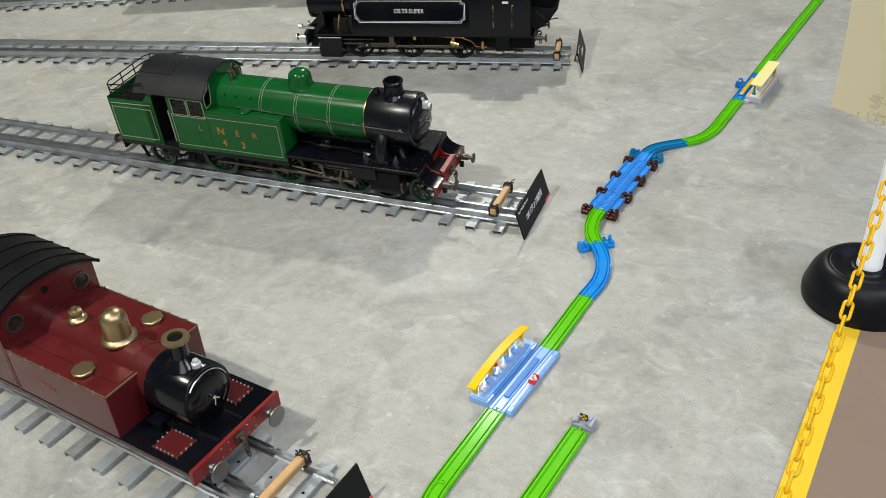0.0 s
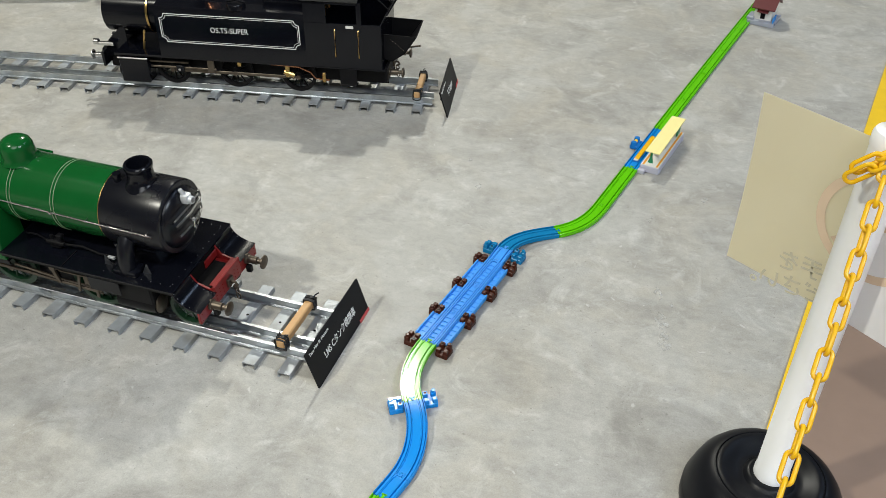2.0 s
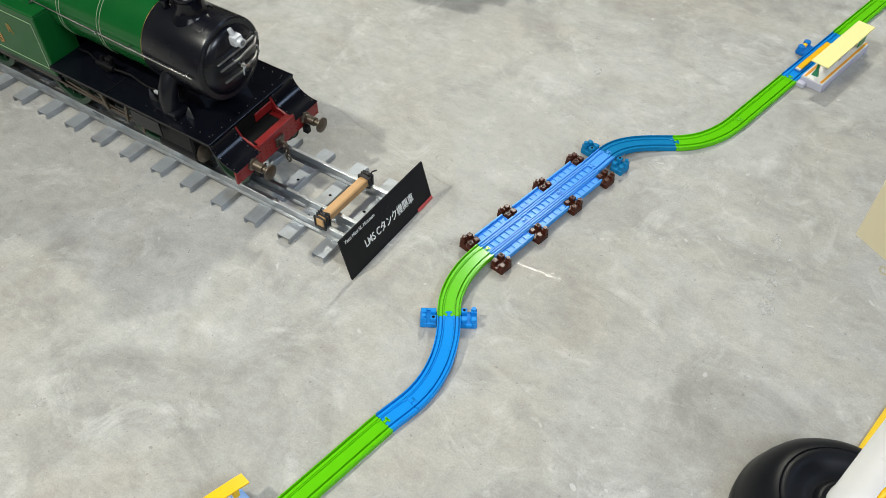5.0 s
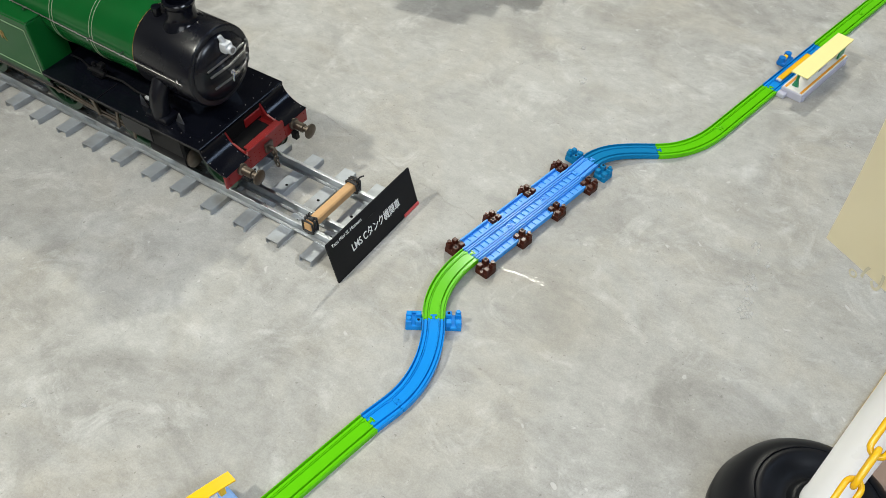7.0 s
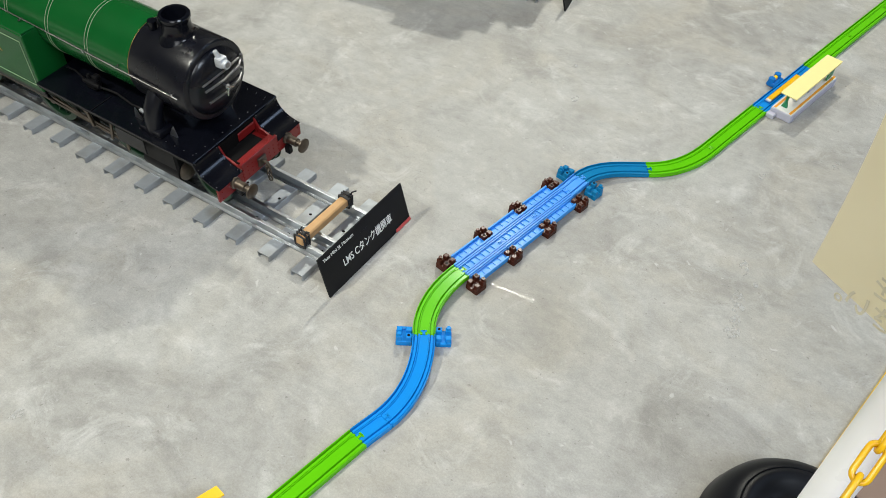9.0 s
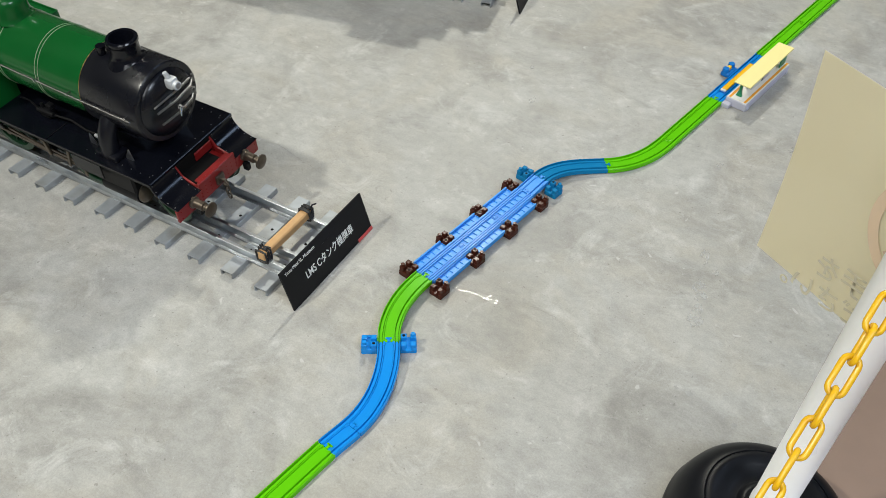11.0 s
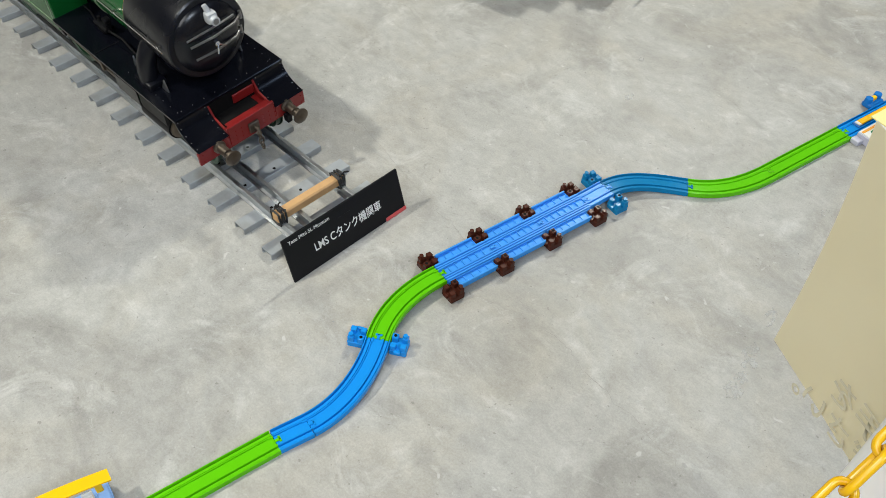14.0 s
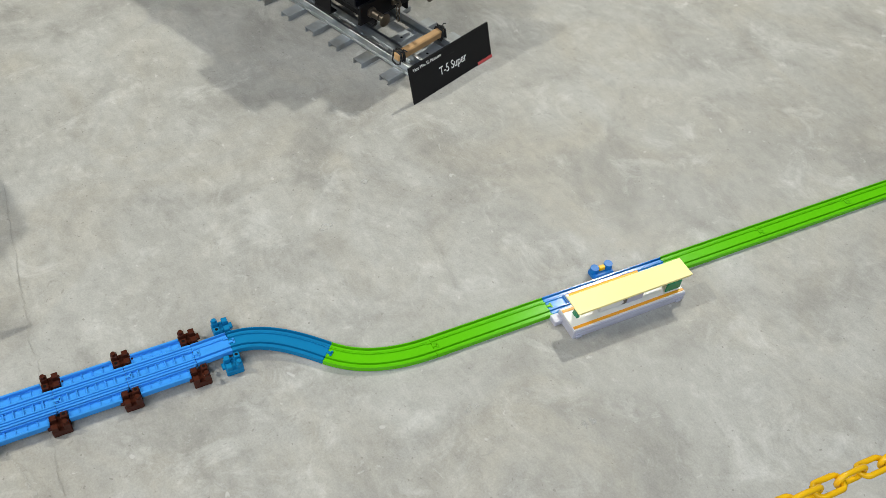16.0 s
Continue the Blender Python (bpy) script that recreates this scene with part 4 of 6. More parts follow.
# ---- notice sheet on the post ----
def paper(name, dark, light, sheer=0.5):
    m = bpy.data.materials.new(name)
    m.use_nodes = True
    nt = m.node_tree
    bsdf = nt.nodes["Principled BSDF"]
    bsdf.inputs["Roughness"].default_value = 0.4
    tr = nt.nodes.new("ShaderNodeBsdfTranslucent")
    mix = nt.nodes.new("ShaderNodeMixShader")
    co, n = nt.nodes.new("ShaderNodeTexCoord"), nt.nodes.new("ShaderNodeTexNoise")
    n.inputs["Scale"].default_value = 9
    nt.links.new(co.outputs["Object"], n.inputs["Vector"])
    mc = nt.nodes.new("ShaderNodeMix")
    mc.data_type = "RGBA"
    mc.inputs[6].default_value, mc.inputs[7].default_value = (*dark, 1), (*light, 1)
    nt.links.new(n.outputs["Fac"], mc.inputs[0])
    nt.links.new(mc.outputs[2], bsdf.inputs["Base Color"])
    nt.links.new(mc.outputs[2], tr.inputs["Color"])
    mix.inputs[0].default_value = sheer
    nt.links.new(bsdf.outputs[0], mix.inputs[1])
    nt.links.new(tr.outputs[0], mix.inputs[2])
    nt.links.new(mix.outputs[0], nt.nodes["Material Output"].inputs["Surface"])
    return m


PAPER = paper("cream_laminated_paper", (0.85, 0.79, 0.57), (0.90, 0.85, 0.65))
PAPER_PALE = paper("pale_laminated_paper", (0.90, 0.90, 0.90), (0.94, 0.94, 0.94), 0.42)
PAPER_FRONT = paper("white_laminated_paper", (0.91, 0.90, 0.94), (0.94, 0.93, 0.96), 0.40)
# Prints lie on the back; light passing the paper is put into their colour.
PRINT_RED = material("painted_show_through_red", (0.72, 0.56, 0.41), 0.7, vary=0.06, scale=25)
PRINT_GREY = material("painted_show_through_grey", (0.58, 0.545, 0.42), 0.7, vary=0.1, scale=25)


def sheet_y(u, v):
    return 0.012 * math.sin(math.pi * u) - 0.007 * v + 0.006 * math.sin(math.pi * v) * (1 - u)


sheet = thing("notice_sheet", pose(0.1289, 1.9484, 0.4051, 1.7, 2.0, -33.6), "cream laminated notice sheet seen from its back on the post", "notice")
# One sheet in two parts: cream up to column 7, paler beyond.
for nm, lift, mat, label, c0, c1 in (("sheet", 0.0, PAPER, "", 0, 7), ("second_leaf", 0.0, PAPER_PALE, "paler right part of the sheet past the pole", 7, 16), ("front_print", 0.0004, PAPER_FRONT, "white printed front", 0, 16)):
    bm = B()
    cols, rows, verts = 16, 8, {}
    for i in range(c0, c1 + 1):
        for j in range(rows + 1):
            u, v = i / cols, j / rows
            verts[i, j] = bm.verts.new((0.42 * u - 0.006 * v, sheet_y(u, v) + lift, 0.282 * v))
    for i in range(c0, c1):
        for j in range(rows):
            bm.faces.new((verts[i, j], verts[i + 1, j], verts[i + 1, j + 1], verts[i, j + 1]))
    part(nm, bm, mat, sheet, label, angle=60)


def on_sheet(ob):
    """Lays a flat print against the sheet's curve."""
    for v in ob.data.vertices:
        w = ob.matrix_basis @ v.co
        w.y = sheet_y(w.x / 0.42, w.z / 0.282) - 0.0015
        v.co = ob.matrix_basis.inverted() @ w
    return ob


for text, x, z in (("手を", 0.110, 0.047), ("ださい。", 0.091, 0.004), ("展示", 0.300, 0.064), ("ふれ", 0.310, 0.026)):
    on_sheet(lettering("print_line", text, 0.036, PRINT_GREY, sheet, pose(x, 0, z, 90, 0, 180) @ pose(0, 0, 0, 0, 0, -11), depth=0.0, weight=0.0004))
bm = B()
rim = [[bm.verts.new((0.186 + r * math.cos(2 * math.pi * i / 64), 0, 0.158 + r * math.sin(2 * math.pi * i / 64))) for i in range(64)] for r in (0.0675, 0.0805)]
for i in range(64):
    bm.faces.new((rim[0][i], rim[1][i], rim[1][(i + 1) % 64], rim[0][(i + 1) % 64]))
on_sheet(part("print_ring", bm, PRINT_RED, sheet, "pale red prohibition ring painted on the back as show-through"))
bm = B()
side = [[bm.verts.new((0.186 + 0.058 * t - k * 0.0045, 0, 0.158 + 0.058 * t + k * 0.0045)) for t in np.linspace(-0.78, 0.78, 13)] for k in (-1, 1)]
for i in range(12):
    bm.faces.new((side[0][i], side[0][i + 1], side[1][i + 1], side[1][i]))
on_sheet(part("print_bar", bm, PRINT_RED, sheet))

# ---- locomotives ----
SPOKES = {}


def spoked_wheel(parent, x, y, z, r, spokes, out, mat, label=""):
    """A spoked wheel standing across the y axis; out: the side of its face."""
    w = 0.011
    m = Matrix.Translation((x, y, z)) @ Matrix.Rotation(radians(90), 4, "X")
    f = -out
    prof = [(r * 0.86, -w / 2), (r, -w / 2), (r, w / 2), (r * 0.86, w / 2), (r * 0.86, -w / 2)]
    if f > 0:
        prof = [(r * 0.86, -w / 2), (r, -w / 2), (r, w / 2), (r * 1.07, w / 2), (r * 1.07, w / 2 + 0.002), (r * 0.86, w / 2 + 0.002), (r * 0.86, -w / 2)]
    else:
        prof = [(r * 0.86, -w / 2 - 0.002), (r * 1.07, -w / 2 - 0.002), (r * 1.07, -w / 2), (r, -w / 2), (r, w / 2), (r * 0.86, w / 2), (r * 0.86, -w / 2 - 0.002)]
    wheel = part("wheel", lathe(B(), prof, m, 32), mat, parent, label)
    part("hub", lathe(B(), [(0, -w * 0.75), (r * 0.2, -w * 0.75), (r * 0.2, w * 0.75), (0, w * 0.75)], m, 14), mat, wheel)
    for i in range(spokes):
        at = Matrix.Translation((x, y, z)) @ Matrix.Rotation(2 * math.pi * i / spokes, 4, "Y")
        if (r, mat.name) not in SPOKES:
            SPOKES[r, mat.name] = part("spoke", cyl(B(), (r * 0.15, 0, 0), (r * 0.9, 0, 0), r * 0.055, r * 0.04, 6), mat, wheel, m=at).data
        else:
            ob = new("spoke", SPOKES[r, mat.name])
            ob.parent, ob.matrix_basis = wheel, at
    return wheel


def rect_line(bm, x0, x1, z0, z1, y, w=0.0016, cut=0.0):
    t = 0.0008
    box(bm, ((x0 + x1) / 2, y, z0), (x1 - x0 - 2 * cut, t, w))
    box(bm, ((x0 + x1) / 2, y, z1), (x1 - x0 - 2 * cut, t, w))
    box(bm, (x0, y, (z0 + z1) / 2), (w, t, z1 - z0 - 2 * cut))
    box(bm, (x1, y, (z0 + z1) / 2), (w, t, z1 - z0 - 2 * cut))


def band(bm, x, z, r, w=0.0022):
    lathe(bm, [(r, -w / 2), (r + 0.0008, -w / 2), (r + 0.0008, w / 2), (r, w / 2)], Matrix.Translation((x, 0, z)) @ Matrix.Rotation(radians(90), 4, "Y"), 48)


AX = Matrix.Rotation(radians(90), 4, "Y")


def buffer(parent, x, y, z, mat=DARK_STEEL, r=0.0145, s=1):
    ob = part("buffer", lathe(B(), [(0.0, 0.0), (0.0115, 0.0), (0.0115, 0.004), (0.0085, 0.006), (0.0085, 0.026), (0.0055, 0.027), (0.0055, 0.036), (r * 0.8, 0.0375), (r, 0.0395), (r, 0.042), (r * 0.6, 0.0442), (0.0, 0.0448)], Matrix.Translation((x, y, z)) @ Matrix.Rotation(radians(90 * s), 4, "Y"), 24), mat, parent, "blackened steel buffer")
    return ob


def coupling(parent, x, z, s=1):
    bm = B()
    box(bm, (x + s * 0.002, 0, z), (0.006, 0.02, 0.02), 0.001)
    tube(bm, [(x + s * 0.004, 0, z), (x + s * 0.014, 0, z + 0.001), (x + s * 0.018, 0, z - 0.006), (x + s * 0.014, 0, z - 0.012), (x + s * 0.008, 0, z - 0.010)], 0.003, 8, up=(0, 1, 0))
    for k in range(3):
        c = (x + s * (0.012 + 0.001 * k), 0.002, z - 0.016 - k * 0.011)
        up = (1, 0, 0) if k % 2 else (0, 1, 0)
        tube(bm, [(c[0] + (0.0045 * math.cos(a) if k % 2 == 0 else 0), c[1] + (0.0045 * math.cos(a) if k % 2 else 0), c[2] + 0.008 * math.sin(a)) for a in np.linspace(0, 2 * math.pi, 12, endpoint=False)], 0.0017, 6, True, up=(0, 1, 0) if k % 2 == 0 else (1, 0, 0))
    part("coupling", bm, DARK_STEEL, parent, "oily coupling hook and chain")


def rivets(bm, pts, r=0.0012, axis=(1, 0, 0)):
    for p in pts:
        cyl(bm, p, Vector(p) + Vector(axis) * r * 0.9, r, r * 0.5, 6)


def rods(parent, xs, y, z, mat, h=0.008):
    bm = B()
    for a, b in zip(xs, xs[1:]):
        box(bm, ((a + b) / 2, y, z), (abs(b - a), 0.003, h), 0.0008)
    for x in xs:
        cyl(bm, (x, y - 0.004, z), (x, y + 0.004, z), h * 0.75, seg=12)
    part("coupling_rod", bm, mat, parent)


def arch(hw, z0, rise, n=14):
    """Points (y, z) of a roof's curve from one eave to the other."""
    return [(-hw + 2 * hw * i / n, z0 + rise * (1 - abs(2 * i / n - 1) ** 2.3)) for i in range(n + 1)]


def green_engine():
    e = thing("model_locomotive", pose(-1.3, 1.965, 0.004, 4.0, 0, 0), "green and black model steam tank locomotive on galvanised track", "model locomotive", "model locomotives")
    bz, br, hw, fz, ft = 0.246, 0.071, 0.112, 0.130, 0.1425
    # wheels
    for x, r, n in ((-0.40, 0.041, 10), (-0.19, 0.057, 14), (0.035, 0.057, 14), (0.25, 0.057, 14), (0.455, 0.038, 9), (0.345, 0.038, 9)):
        for sd in (-1, 1):
            spoked_wheel(e, x, sd * 0.0635, 0.0345 + r, r, n, sd, WHEEL_GREEN, "dark green spoked wheel")
        part("axle", cyl(B(), (x, -0.06, 0.0345 + r), (x, 0.06, 0.0345 + r), 0.006, seg=10), DARK_STEEL, e)
    for sd in (-1, 1):
        rods(e, (-0.19, 0.035, 0.25), sd * 0.076, 0.079, DARK_STEEL)
        bm = B()
        box(bm, (0.14, sd * 0.083, 0.083), (0.25, 0.003, 0.007), 0.0006, rot=Euler((0, radians(3), 0)).to_matrix())
        part("connecting_rod", bm, DARK_STEEL, e)
        bm = B()
        box(bm, (0.275, sd * 0.082, 0.109), (0.075, 0.005, 0.006), 0.0006)
        box(bm, (0.235, sd * 0.084, 0.112), (0.012, 0.006, 0.035), 0.001)
        box(bm, (0.19, sd * 0.080, 0.118), (0.09, 0.004, 0.006), 0.0006, rot=Euler((0, radians(-9), 0)).to_matrix())
        box(bm, (0.215, sd * 0.086, 0.095), (0.006, 0.004, 0.05), 0.0006, rot=Euler((0, radians(14), 0)).to_matrix())
        box(bm, (0.22, sd * 0.088, 0.128), (0.17, 0.004, 0.005), 0.0006)
        box(bm, (0.24, sd * 0.088, 0.119), (0.13, 0.004, 0.004), 0.0006)
        box(bm, (0.165, sd * 0.090, 0.108), (0.008, 0.006, 0.044), 0.001, rot=Euler((0, radians(-12), 0)).to_matrix())
        box(bm, (0.262, sd * 0.091, 0.098), (0.007, 0.004, 0.056), 0.001, rot=Euler((0, radians(8), 0)).to_matrix())
        box(bm, (0.115, sd * 0.090, 0.104), (0.10, 0.004, 0.005), 0.0006, rot=Euler((0, radians(7), 0)).to_matrix())
        cyl(bm, (0.165, sd * 0.089, 0.126), (0.165, sd * 0.095, 0.126), 0.007, seg=12)
        part("valve_gear", bm, DARK_STEEL, e, "oily brown steel valve gear")
        bm = B()
        cyl(bm, (0.315, sd * 0.079, 0.086), (0.402, sd * 0.079, 0.086), 0.0235, seg=24)
        box(bm, (0.3585, sd * 0.075, 0.115), (0.086, 0.05, 0.05), 0.004)
        part("cylinder", bm, MATT_BLACK, e)
        cap = lathe(B(), [(0, 0.0), (0.0205, 0.0), (0.0205, 0.003), (0.016, 0.006), (0.006, 0.007), (0, 0.007)], Matrix.Translation((0.402, sd * 0.079, 0.086)) @ AX, 20)
        part("cylinder_cover", cap, DARK_STEEL, e, "dull steel cylinder cover")
        for x in (-0.29, -0.08, 0.14):
            bm = B()
            tube(bm, [(x, sd * 0.062, 0.135), (x + 0.006, sd * 0.068, 0.10), (x - 0.004, sd * 0.066, 0.06)], 0.004, 6)
            box(bm, (x, sd * 0.066, 0.075), (0.010, 0.012, 0.03), 0.002)
            part("brake_hanger", bm, MATT_BLACK, e)
        bm = B()
        for x in (-0.19, 0.035, 0.25, -0.40):
            box(bm, (x, sd * 0.079, 0.124), (0.07, 0.006, 0.009), 0.002)
            box(bm, (x, sd * 0.079, 0.131), (0.045, 0.006, 0.006), 0.001)
        pieces("leaf_spring", bm, DARK_STEEL, e)
        bm = B()
        box(bm, (-0.335, sd * 0.085, 0.085), (0.035, 0.018, 0.004), 0.001)
        box(bm, (-0.335, sd * 0.092, 0.11), (0.035, 0.003, 0.055), 0.001)
        part("cab_step", bm, MATT_BLACK, e)
        bm = B()
        tube(bm, [(-0.47, sd * 0.06, 0.13), (-0.475, sd * 0.066, 0.085), (-0.468, sd * 0.062, 0.05)], 0.006, 6)
        part("guard_iron", bm, MATT_BLACK, e)
    bm = B()
    for sd in (-1, 1):
        box(bm, (-0.01, sd * 0.048, 0.105), (0.96, 0.006, 0.05), 0.001)
        # Deeper inner plate added to close lit gaps behind the valve gear.
        box(bm, (0.02, sd * 0.044, 0.088), (0.66, 0.004, 0.084), 0.001)
    for x in (-0.48, -0.29, -0.08, 0.15, 0.31):
        box(bm, (x, 0, 0.105), (0.008, 0.1, 0.05))
    pieces("frame_plate", bm, MATT_BLACK, e)
    bm = B()
    box(bm, (-0.22, 0, fz - 0.0035), (0.57, 0.206, 0.007), 0.001)
    for sd in (-1, 1):
        box(bm, (-0.22, sd * 0.099, fz - 0.010), (0.57, 0.004, 0.012), 0.001)
    part("running_plate", bm, LOCO_BLACK, e)
    bm = B()
    box(bm, (0.264, 0, ft + 0.0125), (0.401, hw * 2, 0.006), 0.0012)
    part("platform", bm, LOCO_BLACK, e)
    for sd in (-1, 1):
        part("valance", box(B(), (0.262, sd * (hw - 0.004), ft + 0.0065), (0.396, 0.004, 0.006), 0.001), MATT_BLACK, e)
        part("side_sheet", box(B(), (0.302, sd * (hw - 0.0035), ft - 0.013), (0.072, 0.003, 0.034), 0.001), LOCO_BLACK, e)
        part("deck_seam", box(B(), (0.212, sd * 0.0865, ft + 0.0162), (0.0016, 0.051, 0.0016), 0.0004), MATT_BLACK, e)
    for spot in [(x, y, ft + 0.0158) for x in np.linspace(0.30, 0.45, 8) for y in (-0.096, 0.096)] + [(0.452, y, ft + 0.0158) for y in np.linspace(-0.09, 0.09, 9)]:
        bm = B()
        rivets(bm, [spot], 0.0011, (0, 0, 1))
        part("rivet", bm, STRAP_STEEL, e)
    # front: drop plates, beam, buffers
    for sd in (-1, 1):
        pts, n = [], 8
        for i in range(n + 1):
            a = math.pi / 2 * i / n
            pts.append((0.462 + 0.054 * (1 - math.cos(a)), ft + 0.0155 - 0.0400 * math.sin(a)))
        low = [(x - 0.0025, z - 0.0025) for x, z in pts]
        part("drop_plate", prism(B(), pts + low[::-1], sd * 0.111, sd * 0.049), LOCO_BLACK, e)
        bm = B()
        prism(bm, [(0.461, ft + 0.008), (0.474, ft - 0.012), (0.5075, ft - 0.022), (0.5075, ft - 0.030), (0.461, ft - 0.030)], sd * 0.0485, sd * 0.045)
        part("side_bracket", bm, LOCO_RED, e)
        for k in range(5):
            a = math.pi / 2 * (0.12 + 0.19 * k)
            for y in (0.107, 0.053):
                bm = B()
                rivets(bm, [(0.462 + 0.054 * (1 - math.cos(a)), sd * y, ft + 0.0155 - 0.0400 * math.sin(a))], 0.0012, (math.cos(a) * 0.9, 0, 0.5))
                part("plate_rivet", bm, STRAP_STEEL, e)
    bm = B()
    box(bm, (0.5105, 0, 0.1090), (0.006, 0.098, 0.042), 0.001)
    for sd in (-1, 1):
        box(bm, (0.5105, sd * 0.0805, 0.1015), (0.006, 0.063, 0.027), 0.001)
    part("buffer_beam", bm, LOCO_RED, e, "worn red buffer beam")
    for spot in [(0.5135, y + dy, 0.1075 + dz) for y in (-0.035, 0.035) for dy in (-0.012, 0, 0.012) for dz in (-0.009, 0, 0.009)] + [(0.5135, sd * 0.104, 0.1075 + dz) for sd in (-1, 1) for dz in (-0.014, 0.001)]:
        bm = B()
        rivets(bm, [spot], 0.0013)
        part("beam_rivet", bm, RIVET_RED, e)
    part("front_panel", box(B(), (0.480, 0, 0.116), (0.056, 0.089, 0.004)), LOCO_RED, e, "red floor behind the beam")
    # Black block on the red floor paints the opening's shade.
    part("frame_opening", box(B(), (0.4805, -0.004, 0.1195), (0.038, 0.076, 0.0036), 0.0012), DARK_HOLE, e, "black block for the shaded opening behind the beam")
    # Added plate, blocks the view of lit floor through the front.
    part("rear_web", box(B(), (0.4605, 0, 0.1335), (0.003, 0.098, 0.034)), DARK_HOLE, e, "added dark plate hiding the lit floor beyond the opening")
    part("beam_flange", box(B(), (0.5035, 0, 0.1285), (0.010, 0.088, 0.0025), 0.0006), LOCO_RED, e)
    part("beam_stay", box(B(), (0.4645, 0.022, 0.1350), (0.003, 0.044, 0.018), 0.001), LOCO_RED, e)
    for y in (-0.072, 0.072):
        buffer(e, 0.5135, y, 0.107)
        part("lamp_bracket", box(B(), (0.520, y * 0.93, 0.086), (0.012, 0.010, 0.016), 0.001), MATT_BLACK, e)
        buffer(e, -0.519, y, 0.107, s=-1)
    coupling(e, 0.5135, 0.106)
    coupling(e, -0.522, 0.106, -1)
    part("rear_beam", box(B(), (-0.516, 0, 0.112), (0.006, 0.19, 0.04), 0.001), MATT_BLACK, e)
    # boiler and smokebox
    part("boiler", cyl(B(), (-0.195, 0, bz), (0.302, 0, bz), br, seg=56), LOCO_GREEN, e, "glossy green boiler")
    part("smokebox", lathe(B(), [(0, 0.297), (0.0735, 0.297), (0.0745, 0.299), (0.0745, 0.422), (0.0738, 0.426), (0.0715, 0.428), (0, 0.428)], Matrix.Translation((0, 0, bz)) @ AX, 56), SATIN_BLACK, e, "satin black smokebox")
    for x in (-0.022, 0.088, 0.190):
        for dx in (-0.0035, 0.0035):
            bm = B()
            band(bm, x + dx, bz, br, 0.0010)
            part("boiler_band", bm, LINING, e, "cream boiler lining band")
    part("front_band", (lambda b: (band(b, 0.2955, bz, br + 0.0006, 0.0022), b)[1])(B()), BRASS, e)
    door = part("smokebox_door", lathe(B(), [(0.0, 0.4450), (0.03, 0.4435), (0.05, 0.4390), (0.060, 0.4330), (0.0625, 0.4280), (0.0, 0.4275)], Matrix.Translation((0, 0, bz)) @ AX, 48), SATIN_BLACK, e)
    bm = B()
    for dz, ln in ((0.012, 0.044), (-0.014, 0.040)):
        tube(bm, [(0.4495, -ln, bz + dz), (0.4515, 0, bz + dz), (0.4450, ln, bz + dz), (0.4330, ln + 0.018, bz + dz)], 0.0021, 8)
        cyl(bm, (0.4330, ln + 0.02, bz + dz - 0.007), (0.4330, ln + 0.02, bz + dz + 0.007), 0.003, seg=8)
    tube(bm, [(0.4500, -0.048, bz + 0.026), (0.4530, 0.0, bz + 0.030), (0.4450, 0.046, bz + 0.027)], 0.0017, 8)
    pieces("hinge_strap", bm, STRAP_STEEL, door, "bare steel hinge straps")
    bm = B()
    cyl(bm, (0.4430, 0, bz), (0.4560, 0, bz), 0.0045, seg=12)
    cyl(bm, (0.4540, 0, bz), (0.4550, 0.014, bz - 0.010), 0.0016, seg=8)
    cyl(bm, (0.4570, 0, bz), (0.4580, -0.004, bz - 0.016), 0.0016, seg=8)
    part("door_dart", bm, BRIGHT_STEEL, door)
    bm = B()
    box(bm, (0.4480, 0.004, bz + 0.046), (0.016, 0.018, 0.019), 0.004, seg=2)
    cyl(bm, (0.4540, 0.004, bz + 0.044), (0.4625, 0.004, bz + 0.044), 0.0082, 0.0076, 16)
    cyl(bm, (0.4450, 0.004, bz + 0.052), (0.4410, 0.001, bz + 0.066), 0.0052, 0.004, 12)
    lamp = part("lamp_casting", bm, WHITE_METAL, e, "unpainted white metal lamp casting")
    part("lens", cyl(B(), (0.4620, 0.004, bz + 0.044), (0.4632, 0.004, bz + 0.044), 0.0052, seg=14), STRAP_STEEL, lamp, "dull grey lens")
    part("chimney", lathe(B(), [(0, 0.072), (0.0200, 0.072), (0.0205, 0.109), (0.0212, 0.1115), (0.0255, 0.1115), (0.0272, 0.1092), (0.0272, 0.1042), (0.0254, 0.1010), (0.0250, 0.098), (0.0252, 0.088), (0.0260, 0.080), (0.0290, 0.0745), (0.036, 0.067), (0.042, 0.058), (0.0, 0.057)], Matrix.Translation((0.362, 0, bz)), 40), LOCO_BLACK, e)
    # Bore floor in near-black, so the shade of depth is painted.
    part("chimney_bore", lathe(B(), [(0, 0.0735), (0.019, 0.0735), (0.019, 0.0725), (0, 0.0725)], Matrix.Translation((0.362, 0, bz)), 28), DARK_HOLE, e, "near-black chimney bore, its shade put into the colour")
    part("dome", lathe(B(), [(0, 0.115), (0.012, 0.1142), (0.021, 0.1112), (0.0288, 0.105), (0.0318, 0.096), (0.0328, 0.078), (0.0338, 0.072), (0.038, 0.066), (0.0, 0.060)], Matrix.Translation((0.081, 0, bz)), 40), LOCO_GREEN, e, "green steam dome")
    part("blower_fitting", cyl(B(), (0.318, -0.014, bz + 0.066), (0.318, -0.014, bz + 0.088), 0.0075, 0.0085, seg=12), LOCO_BLACK, e)
    bm = B()
    for y in (-0.016, 0.016):
        cyl(bm, (-0.132, y, bz + 0.06), (-0.132, y, bz + 0.092), 0.006, seg=12)
        cyl(bm, (-0.132, y, bz + 0.088), (-0.132, y, bz + 0.096), 0.0075, seg=12)
